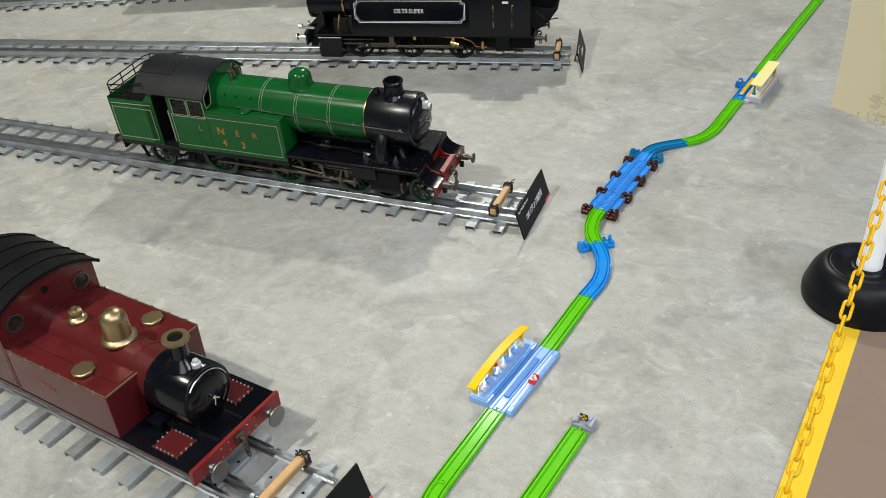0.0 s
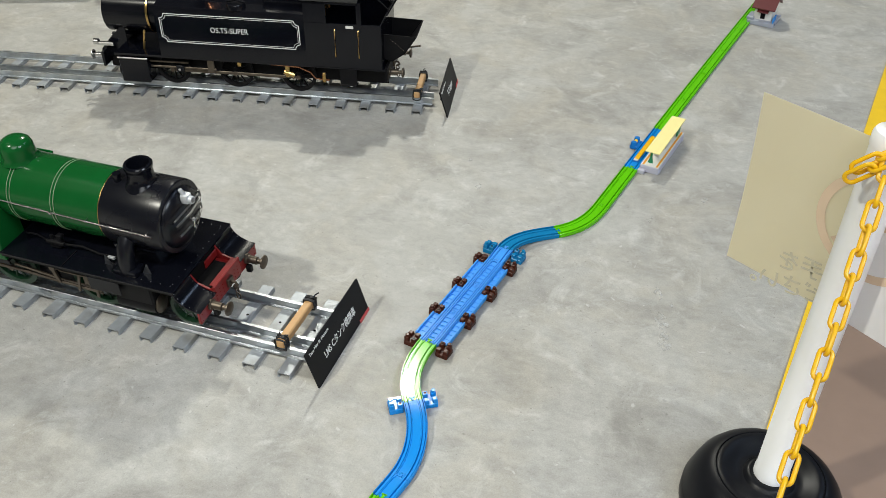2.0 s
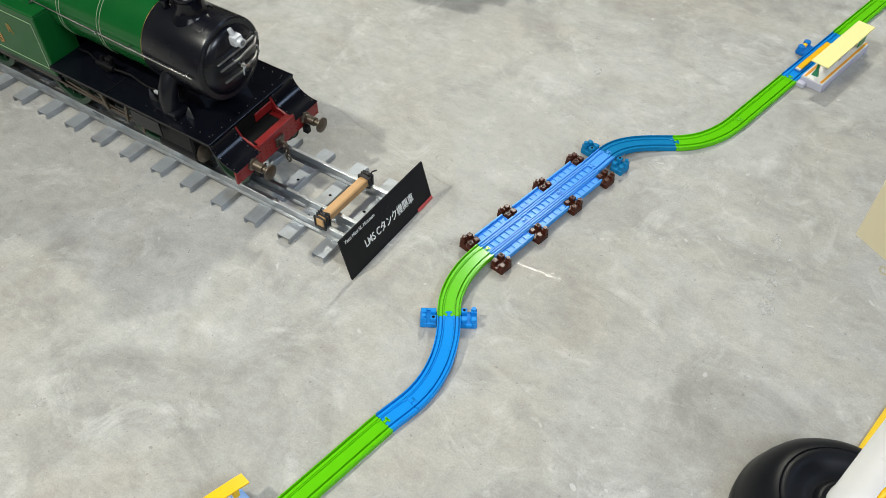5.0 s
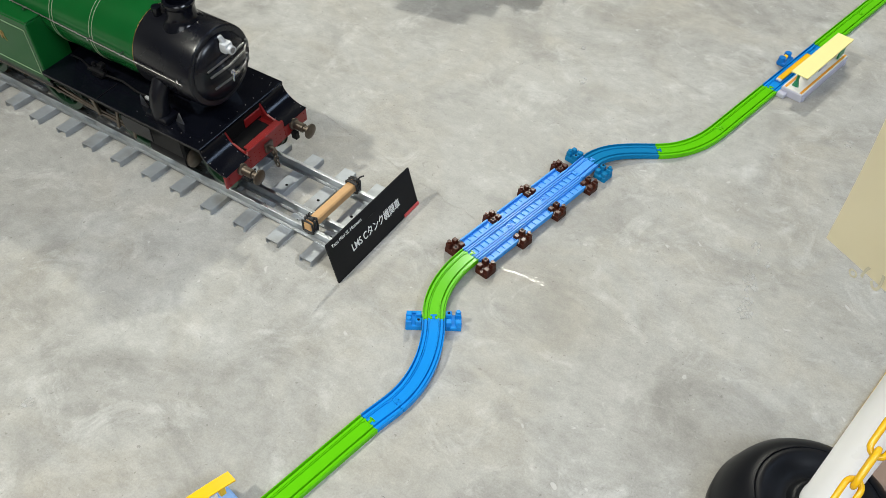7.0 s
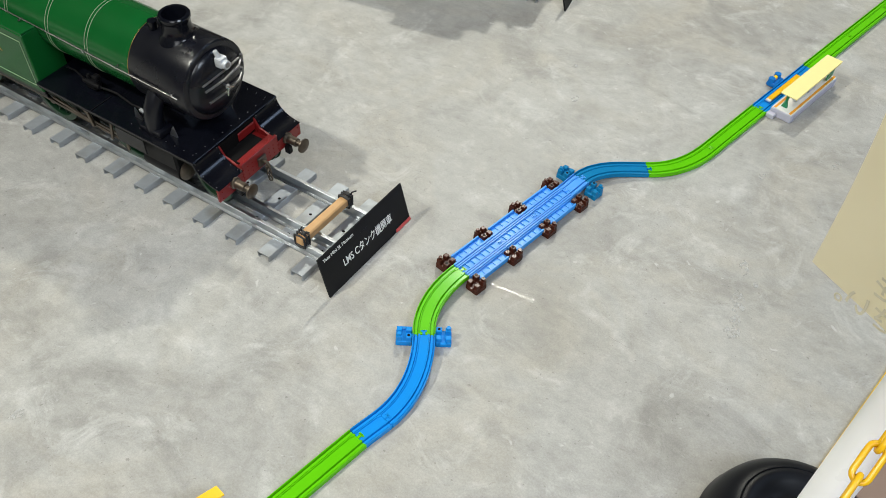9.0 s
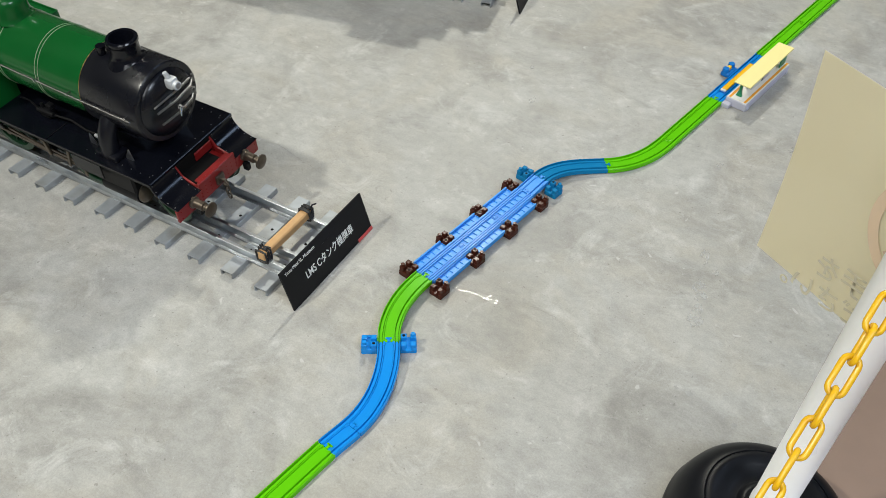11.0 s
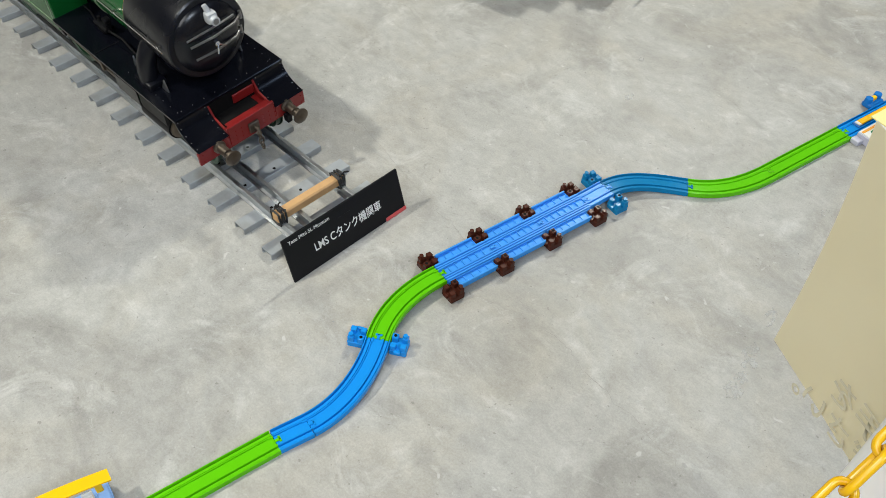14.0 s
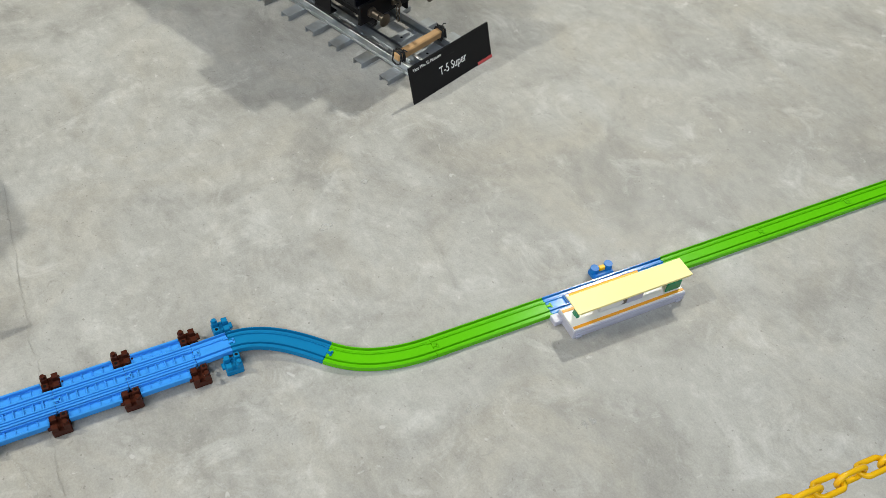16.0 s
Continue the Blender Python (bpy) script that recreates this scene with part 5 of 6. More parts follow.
    part("safety_valve", bm, DARK_STEEL, e, "tarnished copper safety valves")
    for sd in (-1, 1):
        bm = B()
        tube(bm, [(-0.10, sd * 0.072, bz + 0.016), (0.415, sd * 0.0778, bz + 0.004)], 0.0016, 8)
        for x in (0.02, 0.19, 0.27, 0.405):
            cyl(bm, (x, sd * 0.068, bz + 0.010), (x, sd * 0.0795, bz + 0.010), 0.0024, seg=8)
        part("handrail", bm, BRIGHT_STEEL, e)
        bm = B()
        for x in (-0.140, -0.104, -0.056):
            cyl(bm, (x, sd * 0.055, bz + 0.040), (x, sd * 0.0615, bz + 0.0455), 0.0042, seg=10)
        part("washout_plug", bm, LOCO_GREEN, e)
        bm = B()
        tube(bm, [(0.352, sd * 0.052, ft + 0.092), (0.351, sd * 0.066, ft + 0.080), (0.350, sd * 0.076, ft + 0.064), (0.350, sd * 0.081, ft + 0.046), (0.350, sd * 0.083, ft + 0.026), (0.350, sd * 0.083, ft + 0.012)], 0.0170, 18, up=(1, 0, 0))
        box(bm, (0.350, sd * 0.081, ft + 0.0215), (0.050, 0.034, 0.013), 0.004, seg=2)
        part("steam_pipe_cover", bm, SATIN_BLACK, e)
        for gx, lean in ((0.300, 1), (0.386, -1)):
            gus = prism(B(), [(gx - 0.009, ft + 0.015), (gx + 0.010, ft + 0.015), (gx - lean * 0.004, ft + 0.039)], sd * 0.078, sd * 0.0755)
            part("saddle_gusset", gus, STEEL, e, "bright steel gusset")
        bm = B()
        box(bm, (0.168, sd * 0.060, ft + 0.027), (0.026, 0.018, 0.020), 0.003)
        box(bm, (0.176, sd * 0.056, ft + 0.041), (0.014, 0.012, 0.010), 0.002)
        cyl(bm, (0.150, sd * 0.066, ft + 0.031), (0.192, sd * 0.066, ft + 0.031), 0.0045, seg=12)
        cyl(bm, (0.162, sd * 0.062, ft + 0.036), (0.162, sd * 0.062, ft + 0.046), 0.0035, seg=10)
        tube(bm, [(0.192, sd * 0.064, ft + 0.030), (0.23, sd * 0.060, ft + 0.030), (0.27, sd * 0.063, ft + 0.024), (0.31, sd * 0.060, ft + 0.022)], 0.0022, 8)
        tube(bm, [(0.150, sd * 0.064, ft + 0.030), (0.12, sd * 0.058, ft + 0.034), (0.09, sd * 0.056, ft + 0.030)], 0.0018, 6)
        part("lubricator", bm, MATT_BLACK, e)
        part("pipe_union", box(B(), (0.298, sd * 0.0635, ft + 0.022), (0.016, 0.006, 0.006), 0.001), WHITE_METAL, e)
    bm = B()
    prism_x(bm, [(-0.045, ft + 0.01), (0.045, ft + 0.01), (0.06, bz - 0.045), (-0.06, bz - 0.045)], 0.31, 0.405)
    pieces("saddle", bm, LOCO_BLACK, e)
    # side tanks
    for sd in (-1, 1):
        bm = B()
        box(bm, (-0.0545, sd * 0.071, (fz + 0.260) / 2), (0.241, 0.070, 0.260 - fz), 0.002)
        tank = part("side_tank", bm, LOCO_GREEN, e, "green side tank with cream lining")
        bm = B()
        box(bm, (-0.0545, sd * 0.1035, 0.262), (0.241, 0.0035, 0.004), 0.001)
        box(bm, (0.0645, sd * 0.070, 0.262), (0.004, 0.064, 0.004), 0.001)
        part("beading", bm, LOCO_GREEN, tank)
        bm = B()
        rect_line(bm, -0.292, 0.054, 0.144, 0.243, sd * 0.1063, 0.0014)
        pieces("lining", bm, LINING, tank, "cream lining")
        cyl_b = lathe(B(), [(0, 0.007), (0.016, 0.006), (0.018, 0.004), (0.018, 0.0), (0, 0.0)], Matrix.Translation((-0.06, sd * 0.078, 0.2605)), 20)
        part("filler", cyl_b, LOCO_GREEN, tank)
        order = 1 if sd < 0 else -1
        for ch, x, z, size, leaf in (("L", -0.203, 0.206, 0.027, FADED_GOLD), ("N", -0.136, 0.204, 0.033, GOLD), ("E", -0.081, 0.203, 0.027, DULL_GOLD), ("R", -0.026, 0.203, 0.027, DULL_GOLD), ("4", -0.132, 0.166, 0.029, GOLD), ("3", -0.070, 0.166, 0.029, GOLD)):
            lettering("letter", ch, size, leaf, tank, pose(order * (x + 0.114) - 0.114, sd * 0.1064, z) @ pose(0, 0, 0, 90, 0, 0 if sd < 0 else 180), 0.0003, label="worn gold letter", weight=0.0006)
    # cab
    for sd in (-1, 1):
        y = sd * 0.1035
        bm = B()
        for x0, x1, z0, z1 in ((-0.300, -0.175, fz, 0.237), (-0.300, -0.287, 0.237, 0.303), (-0.235, -0.229, 0.237, 0.303), (-0.179, -0.175, 0.237, 0.303), (-0.300, -0.175, 0.292, 0.303)):
            box(bm, ((x0 + x1) / 2, y, (z0 + z1) / 2), (x1 - x0, 0.003, z1 - z0))
        side = pieces("cab_side", bm, LOCO_GREEN, e)
        for x0, x1 in ((-0.287, -0.235), (-0.229, -0.179)):
            bm = B()
            rect_line(bm, x0, x1, 0.2375, 0.2915, sd * 0.1052, 0.0020)
            pieces("window_frame", bm, LINING, side)
            part("pane", box(B(), ((x0 + x1) / 2, sd * 0.1030, 0.2645), (x1 - x0, 0.001, 0.054)), CAB_GLASS, side, "dusty cab window pane")
        bm = B()
        tube(bm, [(-0.302, sd * 0.106, 0.150), (-0.302, sd * 0.106, 0.252)], 0.0016, 8)
        part("grab_rail", bm, BRIGHT_STEEL, side)
    for sd in (-1, 1):
        inner = [(0.070, 0.268), (0.094, 0.266), (0.097, 0.285), (0.094, 0.305), (0.084, 0.319), (0.071, 0.328), (0.060, 0.328), (0.063, 0.295)]
        outer = [(0.052, 0.255), (0.1025, 0.255), (0.1035, 0.285), (0.1035, 0.304), (0.0885, 0.322), (0.070, 0.338), (0.046, 0.348), (0.046, 0.295)]
        bm = B()
        rings = [[bm.verts.new((x, sd * y, z)) for y, z in poly] for x in (-0.175, -0.179) for poly in (inner, outer)]
        for k in range(8):
            n = (k + 1) % 8
            for p, q in ((0, 1), (2, 3), (0, 2), (1, 3)):
                bm.faces.new((rings[p][k], rings[p][n], rings[q][n], rings[q][k]))
        front = part("cab_front", bm, LOCO_GREEN, e)
        pane = prism_x(B(), [(sd * y, z) for y, z in inner], -0.1765, -0.1775)
        part("spectacle_pane", pane, CAB_GLASS, front, "dusty spectacle window")
        trim = tube(B(), [(-0.174, sd * y, z) for y, z in inner], 0.0012, 6, True, up=(1, 0, 0))
        part("spectacle_rim", trim, LINING, front, "cream lined window rim")
    part("cab_crown", prism_x(B(), [(-0.046, 0.295), (0.046, 0.295), (0.046, 0.348), (0, 0.354), (-0.046, 0.348)], -0.175, -0.179), LOCO_GREEN, e)
    up, dn = arch(0.112, 0.302, 0.055, 18), arch(0.110, 0.299, 0.055, 18)
    part("cab_roof", prism_x(B(), up + dn[::-1], -0.404, -0.168), ROOF_BLACK, e, "dusty matt black curved cab roof")
    seam = [(y, z + 0.0006) for y, z in arch(0.112, 0.302, 0.055, 36) if -0.064 < y < 0.108]
    bm = B()
    tube(bm, [(-0.290, y, z) for y, z in seam], 0.0010, 6, up=(1, 0, 0))
    tube(bm, [(-0.398, seam[0][0], seam[0][1]), (-0.290, seam[0][0], seam[0][1])], 0.0010, 6)
    part("roof_seam", bm, ROOF_BLACK, e)
    bm = B()
    prism_x(bm, [(-0.103, fz), (0.103, fz), (0.103, 0.27), (-0.103, 0.27)], -0.356, -0.352)
    part("cab_back", bm, MATT_BLACK, e, "dark cab interior")
    part("cab_floor", box(B(), (-0.262, 0, fz + 0.003), (0.18, 0.20, 0.006)), MATT_BLACK, e)
    part("backhead", cyl(B(), (-0.21, 0, bz - 0.03), (-0.190, 0, bz - 0.03), 0.075, seg=28), MATT_BLACK, e)
    # bunker
    bm = B()
    for sd in (-1, 1):
        box(bm, (-0.432, sd * 0.1025, (fz + 0.268) / 2), (0.160, 0.004, 0.268 - fz), 0.001)
        prism(bm, [(-0.352, fz), (-0.352, 0.300), (-0.372, 0.285), (-0.386, 0.268), (-0.386, fz)], sd * 0.1005, sd * 0.1045)
    box(bm, (-0.512, 0, (fz + 0.272) / 2), (0.004, 0.207, 0.272 - fz), 0.001)
    box(bm, (-0.427, 0, 0.225), (0.148, 0.203, 0.01))
    bunker = part("bunker", bm, LOCO_GREEN, e, "green bunker with cream lining")
    bm = B()
    for sd in (-1, 1):
        rect_line(bm, -0.503, -0.366, 0.144, 0.243, sd * 0.1053, 0.0018)
        tube(bm, [(-0.502, sd * 0.1055, 0.255), (-0.362, sd * 0.1055, 0.258)], 0.0013, 6)
    pieces("lining", bm, LINING, bunker)
    part("coal_space", box(B(), (-0.432, 0, 0.247), (0.154, 0.19, 0.030), 0.006), MATT_BLACK, bunker, "black coal space")
    bm = B()
    for dz in (0.012, 0.028, 0.044):
        tube(bm, [(-0.37, -0.103, 0.283 + dz), (-0.44, -0.103, 0.272 + dz), (-0.495, -0.103, 0.268 + dz), (-0.506, -0.085, 0.268 + dz), (-0.506, 0.085, 0.268 + dz), (-0.495, 0.103, 0.268 + dz), (-0.44, 0.103, 0.272 + dz), (-0.37, 0.103, 0.283 + dz)], 0.0018, 6)
    for x, y in ((-0.435, -0.103), (-0.497, -0.101), (-0.435, 0.103), (-0.497, 0.101), (-0.506, 0.03), (-0.506, -0.03)):
        tube(bm, [(x, y, 0.262), (x, y, 0.314)], 0.0018, 6)
    part("coal_rail", bm, MATT_BLACK, bunker, "black coal rails")
    # the boiler and its fittings sit a little forward on the frame
    for ob in e.children:
        if ob.name.split(".")[0] in ("smokebox", "smokebox_door", "lamp_casting", "chimney", "chimney_bore", "handrail", "front_band", "blower_fitting", "dome", "boiler", "boiler_band", "washout_plug", "safety_valve"):
            ob.location += Vector((0.009, 0, 0.007))


green_engine()


def dark_engine():
    near, turn = LINES["dark"][0], 11.0
    u, v = Vector((math.cos(radians(turn)), math.sin(radians(turn)), 0)), Vector((-math.sin(radians(turn)), math.cos(radians(turn)), 0))
    o = Vector((near[0], near[1], 0)) + u * -0.5 + v * 0.113
    e = thing("model_locomotive", pose(o.x, o.y, 0, 0, 0, turn + 180), "black model tank locomotive with copper dome on galvanised track", "model locomotive", "model locomotives")
    bz, br, hw, fz = 0.235, 0.062, 0.102, 0.128
    for x in (0.245, 0.05, -0.143):
        for sd in (-1, 1):
            spoked_wheel(e, x, sd * 0.0635, 0.0345 + 0.05, 0.05, 12, sd, MATT_BLACK, "")
        part("axle", cyl(B(), (x, -0.06, 0.0845), (x, 0.06, 0.0845), 0.006, seg=10), DARK_STEEL, e)
    for sd in (-1, 1):
        rods(e, (0.245, 0.05, -0.143), sd * 0.077, 0.078, DARK_STEEL, 0.009)
        bm = B()
        box(bm, (0.21, sd * 0.086, 0.090), (0.21, 0.004, 0.006), 0.0006)
        box(bm, (0.25, sd * 0.085, 0.106), (0.12, 0.005, 0.005), 0.0006)
        box(bm, (0.12, sd * 0.086, 0.100), (0.02, 0.006, 0.04), 0.001)
        part("valve_gear", bm, DARK_STEEL, e, "steel valve gear")
        part("crosshead", box(B(), (0.215, sd * 0.09, 0.088), (0.024, 0.008, 0.022), 0.002), LOCO_BLACK, e)
        part("crosshead_pin", cyl(B(), (0.215, sd * 0.094, 0.088), (0.215, sd * 0.098, 0.088), 0.004, seg=12), BRIGHT_STEEL, e)
        bm = B()
        box(bm, (0.355, sd * 0.079, 0.080), (0.088, 0.05, 0.078), 0.003)
        cyl(bm, (0.308, sd * 0.079, 0.075), (0.403, sd * 0.079, 0.075), 0.022, seg=18)
        part("cylinder", bm, LOCO_BLACK, e)
        bm = B()
        box(bm, (0.355, sd * 0.1045, 0.1185), (0.092, 0.003, 0.004), 0.0008)
        part("cylinder_trim", bm, BRIGHT_STEEL, e)
        bm = B()
        cyl(bm, (0.335, sd * 0.06, 0.12), (0.322, sd * 0.058, 0.19), 0.0035, seg=8)
        part("steam_pipe", bm, BRASS, e, "brass steam pipe")
        bm = B()
        tube(bm, [(0.03, sd * 0.09, 0.125), (0.02, sd * 0.094, 0.128), (-0.10, sd * 0.094, 0.122), (-0.15, sd * 0.094, 0.120), (-0.185, sd * 0.092, 0.105), (-0.20, sd * 0.09, 0.085), (-0.24, sd * 0.09, 0.083)], 0.0026, 8)
        part("injector_pipe", bm, COPPER, e, "copper injector pipe")
        bm = B()
        cyl(bm, (-0.115, sd * 0.088, 0.085), (-0.115, sd * 0.088, 0.125), 0.007, seg=10)
        cyl(bm, (-0.135, sd * 0.088, 0.09), (-0.105, sd * 0.088, 0.10), 0.008, seg=10)
        part("feed_valve", box(B(), (0.03, sd * 0.09, 0.118), (0.012, 0.01, 0.02), 0.002), BRASS, e)
        part("drain_valve", box(B(), (-0.225, sd * 0.09, 0.09), (0.010, 0.01, 0.03), 0.002), BRASS, e)
        part("injector", bm, BRASS, e, "tarnished brass injector")
        bm = B()
        box(bm, (-0.30, sd * 0.092, 0.075), (0.05, 0.02, 0.004), 0.001)
        box(bm, (-0.30, sd * 0.099, 0.10), (0.05, 0.003, 0.055), 0.001)
        part("cab_step", bm, MATT_BLACK, e)
    bm = B()
    for sd in (-1, 1):
        box(bm, (0.02, sd * 0.048, 0.095), (0.86, 0.006, 0.06), 0.001)
    for x in (-0.38, -0.2, -0.04, 0.15, 0.31):
        box(bm, (x, 0, 0.1), (0.01, 0.1, 0.05))
    pieces("frame_plate", bm, MATT_BLACK, e)
    part("running_plate", box(B(), (0.0, 0, fz), (0.82, hw * 2, 0.007), 0.001), LOCO_BLACK, e)
    part("boiler", cyl(B(), (-0.2, 0, bz), (0.31, 0, bz), br, seg=40), LOCO_BLACK, e)
    part("smokebox", cyl(B(), (0.30, 0, bz - 0.004), (0.44, 0, bz - 0.004), 0.066, seg=44), LOCO_BLACK, e)
    part("smokebox_door", lathe(B(), [(0, 0.455), (0.03, 0.453), (0.05, 0.447), (0.053, 0.440), (0, 0.44)], Matrix.Translation((0, 0, bz - 0.004)) @ AX, 32), LOCO_BLACK, e)
    bm = B()
    band(bm, 0.302, bz - 0.003, 0.066, 0.006)
    part("smokebox_band", bm, BRASS, e, "brass boiler band")
    part("chimney", lathe(B(), [(0.0195, 0.138), (0.0205, 0.060), (0.0, 0.058)], Matrix.Translation((0.35, 0, bz)), 32), LOCO_BLACK, e)
    bm = B()
    lathe(bm, [(0.016, 0.141), (0.021, 0.141), (0.0225, 0.136), (0.0205, 0.129), (0.0185, 0.126), (0.016, 0.141)], Matrix.Translation((0.35, 0, bz)), 32)
    part("chimney_cap", bm, COPPER, e, "copper chimney cap")
    bm = B()
    lathe(bm, [(0.0202, 0.080), (0.0225, 0.077), (0.0232, 0.070), (0.0265, 0.066), (0.0275, 0.060), (0.018, 0.058)], Matrix.Translation((0.35, 0, bz)), 32)
    part("chimney_base", bm, TARNISHED, e, "brass chimney base")
    part("dome", lathe(B(), [(0, 0.148), (0.012, 0.1465), (0.020, 0.140), (0.0235, 0.130), (0.0235, 0.088), (0.026, 0.080), (0.034, 0.070), (0.0, 0.055)], Matrix.Translation((0.125, 0, bz)), 36), COPPER, e, "polished copper dome")
    part("dome_strap", box(B(), (0.115, 0.052, bz + 0.028), (0.006, 0.02, 0.035), 0.001, Euler((radians(-55), 0, 0)).to_matrix()), BRASS, e)
    for sd in (-1, 1):
        pts = [(sd * 0.102, fz + 0.003), (sd * 0.102, 0.272), (sd * 0.096, 0.282), (sd * 0.058, 0.288), (sd * 0.058, fz + 0.003)]
        tank = part("side_tank", prism_x(B(), pts, -0.18, 0.262), LOCO_BLACK, e, "black side tank with pale lining")
        bm = B()
        for w, d in ((0.0022, 0.0), (0.0010, 0.005)):
            x0, x1, z0, z1, c = -0.165 + d, 0.247 - d, 0.178 + d, 0.263 - d, 0.014
            y = sd * 0.1028
            t = 0.0008
            box(bm, ((x0 + x1) / 2, y, z0), (x1 - x0 - 2 * c, t, w)), box(bm, ((x0 + x1) / 2, y, z1), (x1 - x0 - 2 * c, t, w))
            box(bm, (x0, y, (z0 + z1) / 2), (w, t, z1 - z0 - 2 * c)), box(bm, (x1, y, (z0 + z1) / 2), (w, t, z1 - z0 - 2 * c))
            for cx, cz in ((x0, z0), (x0, z1), (x1, z0), (x1, z1)):
                ax, az = (1 if cx == x0 else -1), (1 if cz == z0 else -1)
                tube(bm, [(cx + ax * c * math.sin(a), y, cz + az * c * math.cos(a)) for a in np.linspace(0, math.pi / 2, 6)], w * 0.5, 4, up=(0, 1, 0))
        pieces("lining", bm, SIGN_WHITE, tank, "pale grey lining with notched corners")
        lettering("title", "OS.T5-SUPER", 0.022, SIGN_WHITE, tank, pose(0.042, sd * 0.1028, 0.2205) @ pose(0, 0, 0, 90, 0, 0 if sd < 0 else 180) @ Matrix.Diagonal((0.9, 1, 1, 1)), 0.0003)
        bm = B()
        lathe(bm, [(0, 0.016), (0.024, 0.015), (0.027, 0.010), (0.027, 0.0), (0, 0)], Matrix.Translation((0.02, sd * 0.078, 0.282)), 24)
        tube(bm, [(-0.008, sd * 0.078, 0.300), (0.02, sd * 0.078, 0.306), (0.048, sd * 0.078, 0.300)], 0.003, 6)
        part("filler", bm, LOCO_BLACK, tank)
    bm = B()
    for sd in (-1, 1):
        y = sd * 0.1
        for x0, x1, z0, z1 in ((-0.40, -0.18, fz, 0.262), (-0.245, -0.18, 0.262, 0.325), (-0.346, -0.332, 0.262, 0.325), (-0.338, -0.18, 0.316, 0.328)):
            box(bm, ((x0 + x1) / 2, y, (z0 + z1) / 2), (x1 - x0, 0.004, z1 - z0), 0.0006)
    arc = arch(0.1, 0.325, 0.032)
    prism_x(bm, [(-0.1, 0.27)] + arc + [(0.1, 0.27)], -0.184, -0.180)
    prism_x(bm, [(-0.1, fz), (0.1, fz), (0.1, 0.262), (-0.1, 0.262)], -0.402, -0.398)
    cab = pieces("cab_plate", bm, LOCO_BLACK, e)
    up, dn = arch(0.107, 0.328, 0.036, 18), arch(0.105, 0.325, 0.036, 18)
    part("cab_roof", prism_x(B(), up + dn[::-1], -0.338, -0.172), ROOF_GLOSS, e, "glossy black curved cab roof")
    part("roof_hatch", box(B(), (-0.115, 0, 0.300), (0.13, 0.12, 0.040), 0.014, seg=3), LOCO_BLACK, e)
    for sd in (-1, 1):
        for x in (-0.268, -0.336):
            rail = tube(B(), [(x, sd * 0.1015, 0.162), (x, sd * 0.1040, 0.165), (x, sd * 0.1040, 0.242), (x, sd * 0.1015, 0.245)], 0.0017, 8)
            part("grab_rail", rail, BRASS, cab, "brass grab rail")
    bm = B()
    cyl(bm, (-0.22, 0.02, 0.25), (-0.22, 0.02, 0.31), 0.004, seg=8)
    cyl(bm, (-0.235, -0.02, 0.30), (-0.20, -0.02, 0.30), 0.010, seg=12)
    cyl(bm, (-0.24, 0.03, 0.285), (-0.215, 0.05, 0.285), 0.006, seg=10)
    part("cab_fitting", bm, BRASS, cab, "brass cab fittings")
    part("gauge_glass", box(B(), (-0.312, 0.1022, 0.2535), (0.022, 0.001, 0.008)), WHITE_TOY, cab, "small white tag")
    bm = B()
    floor_line = [(-0.402, 0.148), (-0.425, 0.142), (-0.462, 0.168), (-0.497, 0.219), (-0.494, 0.220), (-0.459, 0.171), (-0.424, 0.145), (-0.402, 0.151)]
    prism(bm, floor_line, -0.066, 0.066)
    for sd in (-1, 1):
        prism(bm, [(-0.402, 0.150), (-0.425, 0.144), (-0.462, 0.170), (-0.495, 0.220), (-0.402, 0.224)], sd * 0.066, sd * 0.0635)
    tray = part("bunker", bm, MATT_BLACK, e, "black flared coal tray behind the cab")
    for k in range(9):
        spot = B()
        rivets(spot, [(-0.420 - 0.0078 * k, 0.0664, 0.210 - 0.0062 * k)], 0.0011, (0, 1, 0))
        part("rivet", spot, RIVET_PALE, tray)
    part("rear_plate", prism(B(), [(-0.400, 0.258), (-0.404, 0.258), (-0.443, 0.322), (-0.438, 0.324)], -0.1, 0.012), MATT_BLACK, e, "black plate leaning behind the cab")
    for y in (-0.075, -0.02):
        part("plate_stay", tube(B(), [(-0.402, y, 0.262), (-0.338, y, 0.322)], 0.0022, 6), MATT_BLACK, e)
    part("rear_beam", box(B(), (-0.412, 0, 0.112), (0.008, 0.2, 0.045), 0.001), MATT_BLACK, e)
    for y in (-0.07, 0.07):
        buffer(e, -0.416, y, 0.112, s=-1)
        buffer(e, 0.452, y, 0.108, BRIGHT_STEEL)
        bm = B()
        box(bm, (0.445, y, 0.145), (0.05, 0.01, 0.010), 0.001)
        cyl(bm, (0.468, y, 0.150), (0.482, y, 0.150), 0.009, seg=12)
        part("lamp_iron", bm, BRIGHT_STEEL, e)
    part("front_beam", box(B(), (0.448, 0, 0.108), (0.008, 0.2, 0.045), 0.001), LOCO_BLACK, e)
    for sd in (-1, 1):
        part("front_web", prism(B(), [(0.385, 0.125), (0.462, 0.088), (0.478, 0.094), (0.470, 0.122), (0.43, 0.165), (0.40, 0.192), (0.385, 0.192)], sd * 0.05, sd * 0.054), LOCO_BLACK, e)
    coupling(e, 0.452, 0.112)
    coupling(e, -0.416, 0.112, -1)
    part("rear_pipe", tube(B(), [(-0.40, -0.05, 0.14), (-0.45, -0.05, 0.138), (-0.49, -0.05, 0.146)], 0.003, 8), DARK_STEEL, e)


dark_engine()


